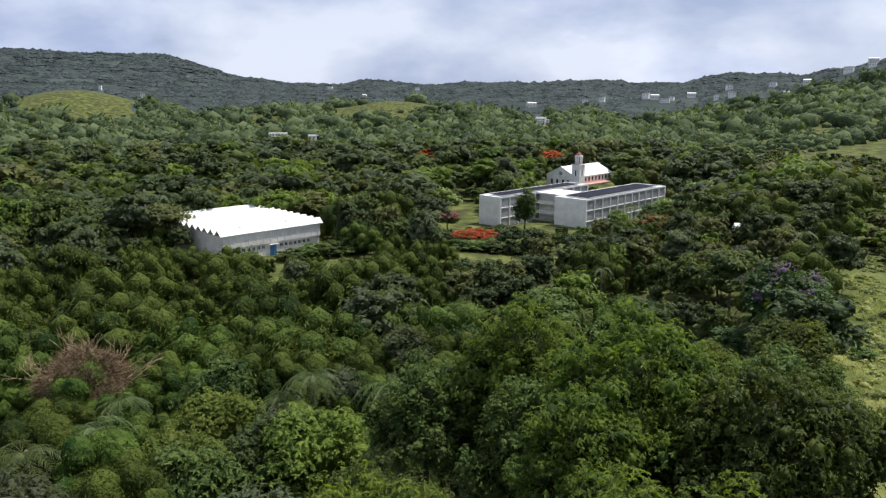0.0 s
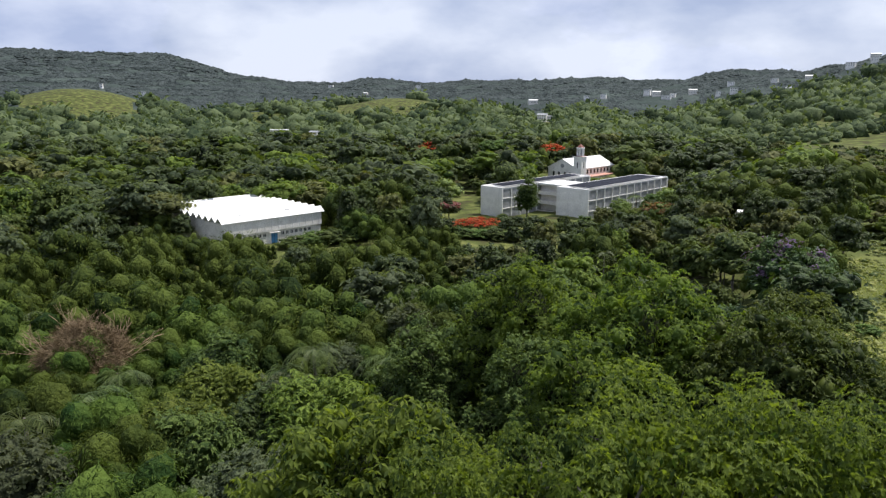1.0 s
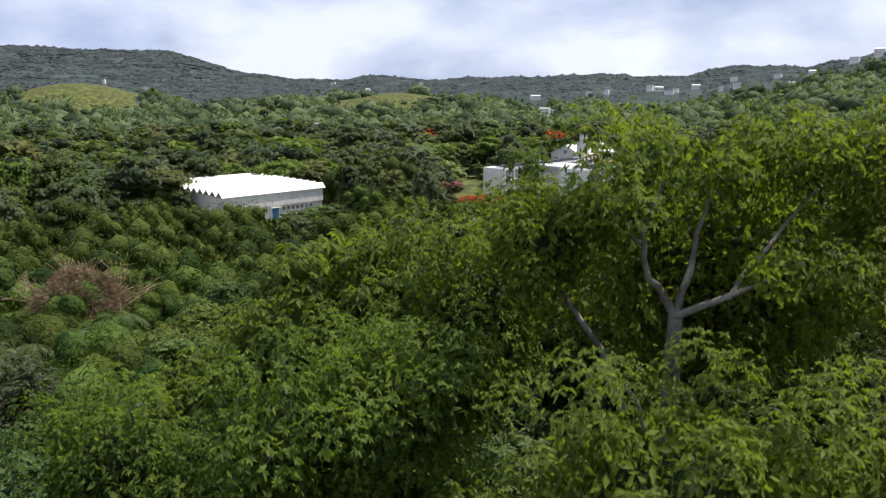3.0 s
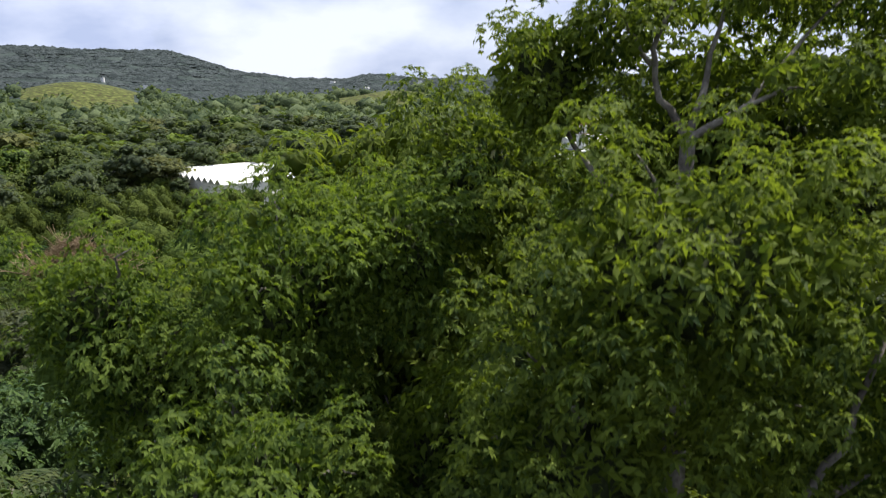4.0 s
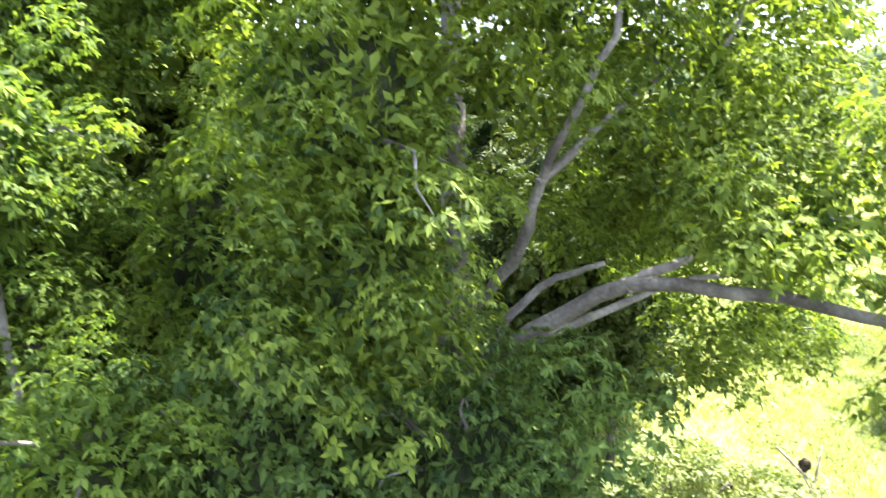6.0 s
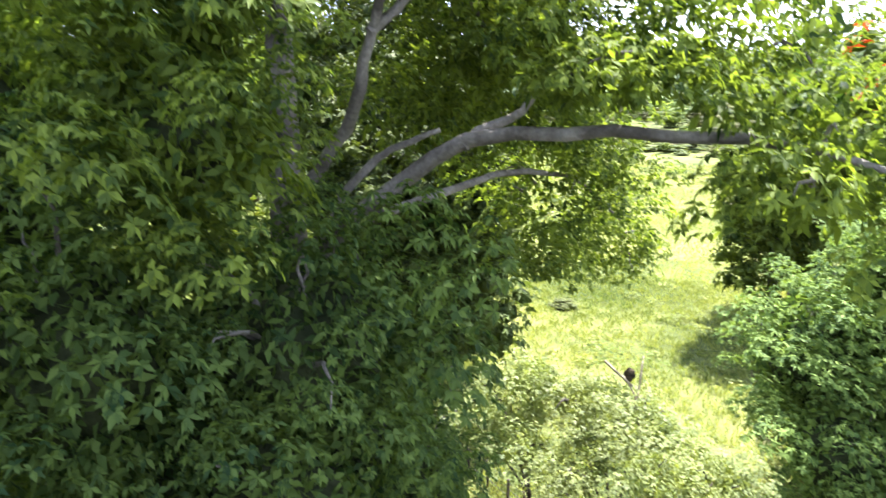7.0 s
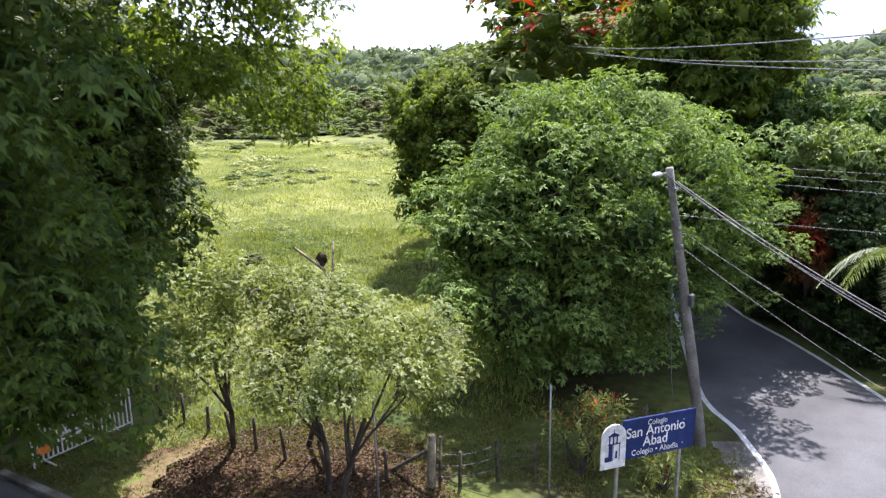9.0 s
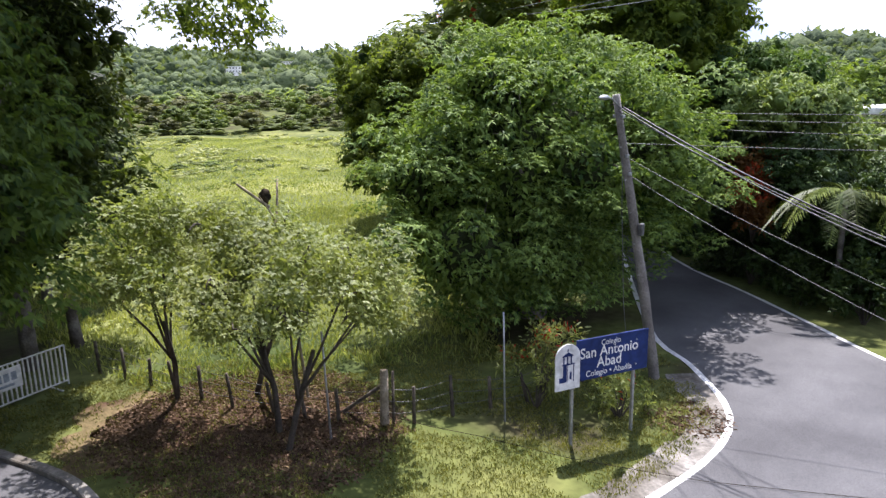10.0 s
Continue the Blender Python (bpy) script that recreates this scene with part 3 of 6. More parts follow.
for lod, copies in (("near", 2), ("mid", 3), ("far", 2)):
    for i in range(copies):
        for kind_, shape, mats in (("broad", "round", [LEAF_MID if i else LEAF_LIME]) if lod == "near" else ("broad", "round", [LEAF_MID]), ("dark", "round", [LEAF_DARK]), ("tall", "tall", [LEAF_MID]), ("spread", "flat", [LEAF_MID]),
                                   ("bamboo", "bamboo", [LEAF_BAMBOO]), ("grey", "round", [LEAF_GREY]), ("bush", "bush", [LEAF_MID])):
            PATTERNS.setdefault((kind_, lod), []).append(pattern(shape, lod, 17 * i + len(PATTERNS), mats))
    PATTERNS[("palm", lod)] = [palm_pattern(70 + i, {"near": 18, "mid": 14, "far": 11}[lod], {"near": 22, "mid": 14, "far": 8}[lod]) for i in range(2)]
for lod in ("near", "mid"):
    PATTERNS[("flame", lod)] = [pattern("flat", lod, 401, [LEAF_MID, LEAF_RED], 0.8)]
    PATTERNS[("sparse_flame", lod)] = [pattern("flat", lod, 406, [LEAF_LIME, LEAF_RED], 0.07)]
    PATTERNS[("rusty", lod)] = [pattern("flat", lod, 402, [LEAF_MID, LEAF_RUST], 0.6)]
    PATTERNS[("pink", lod)] = [pattern("round", lod, 403, [LEAF_GREY, LEAF_PINK], 0.5)]
    PATTERNS[("purple", lod)] = [pattern("round", lod, 404, [LEAF_DARK, LEAF_PURPLE], 0.28)]
    PATTERNS[("thicket", lod)] = [pattern("bush", lod, 407, [LEAF_THICKET])]
    PATTERNS[("fresh", lod)] = [pattern("round", lod, 405, [LEAF_FRESH])]
PATTERNS[("thicket", "far")] = [pattern("bush", "far", 408, [LEAF_THICKET])]
PATTERNS[("bare", "near")] = [bare_pattern(5)]

TREE_TEXT = {
    "broad": ("tree", "rounded broadleaf tree with a mid-green crown in the forest", "tree"),
    "dark": ("tree", "dense broadleaf tree with a deep green glossy crown", "tree"),
    "tall": ("tree", "tall slender tree with a narrow vine-covered green crown", "tree"),
    "spread": ("tree", "wide spreading tree with a flat layered green crown", "tree"),
    "bamboo": ("bamboo_clump", "clump of arching bamboo plumes with feathery bright green leaves", "bamboo"),
    "grey": ("tree", "tree with a dull grey-green thinning crown", "tree"),
    "bush": ("bush", "low rounded green bush at the edge of the woods", "bush"),
    "palm": ("palm_tree", "palm tree with a slim trunk and drooping green fronds", "palm"),
    "flame": ("flame_tree", "flame tree with a flat crown of orange-red blossom", "tree"),
    "sparse_flame": ("flame_tree", "tall spreading tree with scattered orange-red blossom", "tree"),
    "thicket": ("thicket", "low pale green thicket in the tall grass", "bush"),
    "rusty": ("tree", "spreading tree with rust-brown seed pods among green leaves", "tree"),
    "pink": ("tree", "round tree with dusty pink blossom over grey-green leaves", "tree"),
    "purple": ("tree", "dark leafy tree with sprays of purple blossom", "tree"),
    "fresh": ("tree", "round tree with fresh light green leaves", "tree"),
    "bare": ("bare_tree", "leafless tree with a brown crown of fine dry twigs", "tree"),
}


MASS = {}


def mass_plant(kind_, x, y, tall, lod, rng, wide=1.0, tones=("leaf_mid", "leaf_mid", "leaf_olive", "leaf_lime", "leaf_dark")):
    """A tree of the crowd beyond the ones that stand singly: gathered, and joined at the end."""
    made = PATTERNS[(kind_, lod)]
    trunk, top = made[rng.randrange(len(made))]
    a, s, z = rng.uniform(0, 6.28), tall / 12, float(height(x, y)) - 0.15
    w = (1.0 if lod == "mid" else 1.12) * wide * rng.uniform(0.75, 1.15)
    shade = tones[rng.randrange(len(tones))]
    turn = np.array([[math.cos(a), -math.sin(a), 0], [math.sin(a), math.cos(a), 0], [0, 0, 1]]) * s * np.array([[w], [w], [1.0]])
    for me in (top,) if lod == "far" else (top, trunk):
        key = me.name
        if key not in ARRAYS:
            v, f = np.empty(len(me.vertices) * 3, np.float32), np.empty(len(me.loops), np.int32)
            me.vertices.foreach_get("co", v)
            me.loops.foreach_get("vertex_index", f)
            ARRAYS[key] = v.reshape(-1, 3), f.reshape(-1, 3)
        v, f = ARRAYS[key]
        kind2 = me.materials[0].name
        if kind2 == "leaf_mid":
            kind2 = shade
        MASS.setdefault(kind2, []).append((v @ turn.T + [x, y, z], f))


ARRAYS = {}


def plant(kind_, x, y, tall, lod, rng, z=None, text=None, wide=1.0):
    made = PATTERNS[(kind_, lod)]
    trunk, top = made[rng.randrange(len(made))]
    name, label, category = TREE_TEXT[kind_]
    z = float(height(x, y)) if z is None else z
    e = thing(name, (x, y, z - 0.15), rng.uniform(0, 360), tall / 12, text or label, category, "trees of the valley")
    for n, me in (("trunk", trunk), ("crown", top)):
        if me:
            new(n, me).parent = e
    wide *= 1.0 if lod == "near" else 1.1
    e.scale = (e.scale.x * wide, e.scale.y * wide, e.scale.z)
    return e


def sight_limit(r, az):
    """Cap on the woods before the school and the hall, so the camera sees both over them."""
    top = 99.0
    if -26.8 < az < -15.4 and r < 190:
        top = min(top, 36.2 - 41.3 / 187 * r)
    if -34.5 < az <= -26.8 and r < 190:
        top = min(top, 36.0 - (0.196 if az > -32.6 else 0.178) * r)
    if -7.8 < az < 2.6 and r < 264:
        top = min(top, 36.0 - (45.6 if az > -2.5 else 44) / 248 * r)
    if 2.6 <= az < 8.6 and r < 275:
        top = min(top, 36.0 - 40.5 / 250 * r)
    if -9.6 < az <= -5.4 and r < 196:
        top = min(top, 36.0 - 44.5 / 198 * r)
    if -11.2 < az < -7.0 and 196 <= r < 300 or -11.2 < az < -8.6 and r < 196:
        top = min(top, 36.0 - 40.5 / 225 * r)
    if -2.6 < az < 4 and 285 < r < 360:
        top = min(top, 36.0 - 42 / 360 * r)
    return top


def blocked(x, y):
    """Ground that carries no tree: buildings, road, near trees that are placed singly."""
    r, az = math.hypot(x, y), math.degrees(math.atan2(x, y))
    u, v = (x + 85) * 0.58 + (y - 159.6) * 0.815, -(x + 85) * 0.815 + (y - 159.6) * 0.58
    if -3 < u < 34 and -5 < v < 39:
        return True
    l, e = (x - 9) * 0.56 + (y - 247.3) * 0.83, (x - 9) * 0.83 - (y - 247.3) * 0.56
    if -3 < l < 62 and -45 < e < 4:
        return True
    if -34 < e < -4 and -22 < l <= -3:
        return True
    if math.hypot(x - 6, y - 368) < 24:
        return True
    return bool(in_field(x, y))


def join_masses(name):
    texts = {"leaf_thicket": "pale green scrub beyond the meadow", "leaf_mid": "green broadleaf woods of the valley", "leaf_dark": "deep green woods of the valley", "leaf_olive": "olive green trees of the valley woods", "leaf_lime": "bright yellow-green trees of the valley woods", "leaf_bamboo": "feathery bamboo thickets of the valley",
             "leaf_grey": "dull grey-green trees of the valley", "leaf_palm": "palms among the valley woods", "bark": "pale trunks of the valley woods", "bark_dark": "dark bamboo canes of the valley"}
    for key, blocks in MASS.items():
        tagged(sheet(name, *joined(blocks), bpy.data.materials[key], smooth=True), texts[key], "woods", kind="stuff")
    MASS.clear()


def build_forest():
    rng = random.Random(11)
    for ring, (r0, r1, step, lod) in enumerate(((24, 95, 6.6, "near"), (95, 235, 8.3, "mid"), (235, 470, 10.5, "far"))):
        n = int(r1 / step) + 2
        for i in range(-n, n + 1):
            for j in range(-2, n + 1):
                x, y = (i + rng.uniform(-0.42, 0.42)) * step, (j + rng.uniform(-0.42, 0.42)) * step
                pick, tall = rng.random(), rng.uniform(7.5, 15.0) if ring == 0 else rng.uniform(6.0, 14.0 if math.hypot(x, y) < 200 else 18.0)
                r, az = math.hypot(x, y), math.degrees(math.atan2(x, y))
                if not r0 <= r < r1 or blocked(x, y):
                    continue
                if az < -47 or az > (21 if r < 330 else 50) or (r < 34 and az > -28) or (r < 58 and az > -13):
                    continue
                if r > 235 and 24 < az:
                    tall *= 0.8
                g = float(height(x, y))
                tall = min(tall, (sight_limit(r, az) - g) * 0.88)
                if 12.5 < az < 24 and 280 < r:
                    tall = min(tall, 4.5)
                if ring == 0:
                    tall = min(tall, 13.5 if r < 60 else 12)
                if tall < 2.2:
                    continue
                if az < -9 and 62 < r < 178 and pick < 0.72:
                    kind_ = "bamboo"
                elif tall < 5:
                    kind_ = "bush"
                elif r > 235 and az > 21:
                    kind_ = "thicket" if pick < 0.5 else "broad"
                    tall *= 0.55
                else:
                    kind_ = ("broad" if pick < 0.30 else "dark" if pick < 0.50 else "tall" if pick < 0.66 else "spread" if pick < 0.74 else
                             "bamboo" if pick < 0.84 else "grey" if pick < 0.90 else "palm" if pick < 0.96 else "broad")
                (plant if r < 118 else mass_plant)(kind_, x, y, tall, lod, rng)
    # trees that stand out
    for kind_, x, y, tall, lod in (("bare", -54.6, 68.6, 14.6, "near"), ("palm", -42.4, 54.0, 13.7, "near"), ("palm", -45.4, 48.5, 13.5, "near"), ("palm", -18.8, 71.2, 13.0, "near"), ("palm", -27.6, 72.1, 13.3, "near"),
                                   ("flame", -71, 366, 17, "mid"), ("rusty", -84, 366, 16, "mid"), ("flame", -13, 398, 15, "mid"), ("purple", 29.8, 101.5, 14.5, "near"),
                                   ("rusty", 31, 196, 12, "mid"), ("rusty", 25, 206, 11, "mid"), ("tall", -14.5, 236, 15.5, "near"), ("palm", 22, 247, 12.0, "mid"), ("fresh", 16.5, 240, 9.5, "near"), ("broad", 28, 254, 9.5, "mid"), ("fresh", 34, 262, 11, "mid"), ("grey", 27, 243, 8, "mid"), ("broad", 36, 254, 10, "mid"), ("bush", -2, 236, 3.6, "mid"), ("bush", 5, 233, 4.4, "mid"), ("bush", 11, 234, 4.2, "mid"), ("bush", -22, 232, 3.6, "mid"), ("broad", 20, 232, 6.5, "mid"),
                                   ("fresh", 52, 294, 13, "mid"), ("fresh", -72, 237, 13, "mid"), ("fresh", -66, 243, 12, "mid"), ("fresh", -47, 262, 13, "mid"), ("spread", -42, 395, 17, "mid"),
                                   ("spread", -60, 205, 6, "mid"), ("dark", -118, 150, 13, "mid"), ("dark", -124, 162, 13, "mid"), ("bamboo", -56.8, 181, 9, "mid"), ("dark", -62.5, 186.5, 5, "mid"), ("bush", -63.5, 178.6, 4, "mid"), ("bamboo", -46, 186, 8, "mid"), ("broad", -40, 188, 6.5, "mid"), ("bamboo", -51, 176, 7.5, "mid"), ("broad", -35, 192, 5.0, "mid")):
        plant(kind_, x, y, tall, lod, rng)
    plant("flame", -25.6, 197, 5.6, "near", rng, wide=2.2)
    plant("flame", -29.5, 199, 4.6, "near", rng, wide=1.9)
    plant("pink", -39, 225, 8.0, "near", rng, wide=1.4)
    plant("rusty", 27, 190, 6.5, "near", rng, wide=1.7)
    plant("rusty", 33, 198, 8.0, "near", rng, wide=1.3)
    # low growth round the hall and below the flame tree
    for x, y, tall in ((-66.5, 173.4, 4.2), (-70.5, 168.5, 3.6), (-61.0, 176.0, 4.6), (-57.5, 180.0, 5.0), (-62.5, 181.5, 4.2), (-34.3, 184.9, 3.6), (-29.4, 185.7, 3.4), (-24.5, 186.4, 3.2), (-19.7, 187.0, 3.6), (-14.8, 187.4, 3.6), (-8.5, 196.0, 4.6), (-45.0, 196.0, 5.5), (-39.0, 200.0, 5.5)):
        plant("bush", x, y, tall, "mid", rng, wide=1.7)
    join_masses("valley_woods")


build_forest()


# a low rounded cap of five corners, for trees that stand kilometres away
CAP_V = np.array([(0, 0, 1), (1, 0.1, 0), (0.1, 1, 0.1), (-1, 0, 0), (-0.1, -1, 0.1)], float)
CAP_F = np.array([(0, 1, 2), (0, 2, 3), (0, 3, 4), (0, 4, 1)])


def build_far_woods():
    gen = np.random.default_rng(21)
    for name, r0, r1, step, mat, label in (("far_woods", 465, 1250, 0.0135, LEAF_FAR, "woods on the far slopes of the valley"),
                                           ("remote_woods", 1250, 4050, 0.0047, LEAF_HAZE, "woods on the remote ridges, haze put into their colour")):
        logs = np.arange(math.log(r0), math.log(r1), step)
        azs = np.arange(-47, 88, math.degrees(step))
        A, Lr = np.meshgrid(azs, logs)
        A = A.ravel() + gen.uniform(-0.5, 0.5, A.size) * math.degrees(step)
        R = np.exp(Lr.ravel() + gen.uniform(-0.5, 0.5, A.size) * step)
        X, Y = np.sin(np.radians(A)) * R, np.cos(np.radians(A)) * R
        far = np.interp(A, RIDGE_AZ, RIDGE_FAR)
        keep = ~in_field(X, Y) & (R < far * 1.03) & (gen.uniform(size=len(R)) < (0.76 if r0 < 1000 else 1.0) + 0.3 * waves(X, Y, 150, 13))
        for hx, hy, hw, *_ in HOUSES:
            hr, ha = math.hypot(hx, hy), math.degrees(math.atan2(hx, hy))
            keep &= ~((np.abs(A - ha) < math.degrees((hw * 0.6 + 3) / hr)) & (R > hr * 0.90) & (R < hr + 14))
        X, Y, R = X[keep], Y[keep], R[keep]
        n = len(X)
        s = (R * step if r0 < 1000 else np.maximum(R * step * 1.35, 7)) * (0.3 + 0.75 * gen.uniform(0, 1, n) ** 1.7) * (1 + 0.45 * waves(X, Y, 170, 14))
        tall = np.minimum(s * (gen.uniform(0.6, 1.05, n) if r0 < 1000 else gen.uniform(0.25, 0.5, n)), 13)
        Z = height(X, Y) + (tall * 0.35 if r0 < 1000 else -0.8)
        shape_v, shape_f = (BALL_V, BALL_F) if r0 < 1000 else (CAP_V, CAP_F)
        B = shape_v[None] * np.stack([s, s, tall], -1)[:, None] * gen.uniform(0.7, 1.25, (n, len(shape_v), 1))
        V = B + np.stack([X, Y, Z], -1)[:, None]
        F = shape_f[None] + (np.arange(n) * len(shape_v))[:, None, None]
        blocks = [(V.reshape(-1, 3), F.reshape(-1, 3))]
        if r0 < 1000:
            k = 11
            u = unit(gen.normal(size=(n * k, 3)) + [0, 0, 0.6])
            P = np.repeat(np.stack([X, Y, Z], -1), k, 0) + u * np.repeat(np.stack([s, s, tall], -1), k, 0) * 0.95
            size = np.repeat(s, k)[:, None]
            blocks.append(leaf_shapes(P, u + gen.normal(size=u.shape) * 0.7, 1.0, 0.55, gen))
            lv = blocks[1][0].reshape(-1, 4, 3)
            lv[:] = P[:, None] + (lv - P[:, None]) * (size[:, None] * 0.5)
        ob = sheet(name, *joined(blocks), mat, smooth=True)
        tagged(ob, label, "woods", kind="stuff")


build_far_woods()

# ---- the tall trees beside the flight ----


MID_V, MID_F = ball_faces(3)


def big_tree(name, label, trunk_path, radii, limbs, masses, leaf, gen_seed, form="parasol", size=(0.40, 0.74), gap=1.16, flat=1.15, bark=None, twigs=40, core=0.52, inner=60):
    """A tree with its trunk, limbs and a crown of leafy clumps over each mass (x, y, z, rx, ry, rz, share, coarseness)."""
    gen, rng = np.random.default_rng(gen_seed), random.Random(gen_seed)
    e = thing(name, (trunk_path[0][0], trunk_path[0][1], 0), 0, 1, label, "tree")
    origin = np.array([trunk_path[0][0], trunk_path[0][1], 0.0])
    bark = bark or BARK
    V, F = [], []
    tube(V, F, [Vector(p) - Vector(origin) for p in trunk_path], radii, 12, rng)
    sheet("trunk", np.concatenate(V), np.concatenate(F), bark, e, smooth=True)
    for path, r0, r1 in limbs:
        V, F = [], []
        pts = []
        for a, b in zip(path, path[1:]):
            pts += bend(a, b, 0.03, 3, rng, 0.08)[:-1]
        pts.append(Vector(path[-1]))
        n = len(pts)
        tube(V, F, [p - Vector(origin) for p in pts], [r0 + (r1 - r0) * i / (n - 1) for i in range(n)], 8, rng)
        sheet("limb", np.concatenate(V), np.concatenate(F), bark, e, smooth=True)
    blocks, tips = [], []
    for j, m in enumerate(masses):
        c, s = np.array(m[:3]), np.array(m[3:6])
        share, coarse = (m[6] if len(m) > 6 else 1.0), (m[7] if len(m) > 7 else 1.0)
        area = 4 * math.pi * (((s[0] * s[1]) ** 1.6 + (s[0] * s[2]) ** 1.6 + (s[1] * s[2]) ** 1.6) / 3) ** (1 / 1.6)
        step = gap * coarse
        u = unit(gen.normal(size=(int(area / step ** 2 * 2.6) + 6, 3)))
        swell = 1 + 0.14 * np.sin(u @ [4.1, 2.3, 3.7] + m[0] * 3) * np.cos(u @ [-2.2, 4.6, 1.9] + m[1])
        q = c + u * s * (swell * gen.uniform(0.70, 1.12, len(u)))[:, None]
        hidden = np.zeros(len(u), bool)
        for i, o in enumerate(masses):
            if i != j and (len(o) < 7 or o[6] >= 0.95):
                hidden |= (((q - o[:3]) / o[3:6]) ** 2).sum(1) < 0.55
        q = q[~hidden]
        q = q[spaced(q, step * 0.78)]
        if share < 1:
            q = q[gen.uniform(size=len(q)) < share]
        if len(q):
            blocks.append(set_clumps(q, gen.uniform(*size, len(q)) * coarse, form, gen, flat))
            tips += [(tuple(p), m) for p in q[::3]]
        # added solid core, coloured as inner shade, keeps light from passing through
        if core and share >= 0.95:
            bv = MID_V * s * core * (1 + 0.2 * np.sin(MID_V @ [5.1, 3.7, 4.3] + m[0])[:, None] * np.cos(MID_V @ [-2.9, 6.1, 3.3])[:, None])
            tagged(sheet("twig_tangle", bv + c - origin, MID_F, CROWN_SHADE, e), "dark lumpy core standing in for shade inside the crown")
        if inner:
            big = size[1] * coarse * 0.31
            u = unit(gen.normal(size=(int(area * inner * share ** 2 * 0.050 / (big * big)), 3)))
            blocks.append(leaf_shapes(c + u * s * gen.uniform(0.5, 0.74, (len(u), 1)), unit(u * 0.2 + gen.normal(size=u.shape)) + [0, 0, -0.3], big, big * 0.46, gen))
    v, f = joined(blocks)
    sheet("crown", v - origin, f, leaf, e)
    for i in range(min(twigs, len(tips))):
        q, near = tips[rng.randrange(len(tips))]
        q = Vector(q)
        a = q.lerp(Vector(near[:3]), 0.6)
        V, F = [], []
        tube(V, F, [p - Vector(origin) for p in bend(a, q, 0.2, 4, rng, 0.12)], [0.04, 0.034, 0.026, 0.018, 0.008], 5, rng)
        sheet("branch", np.concatenate(V), np.concatenate(F), bark, e, smooth=True)
    return e


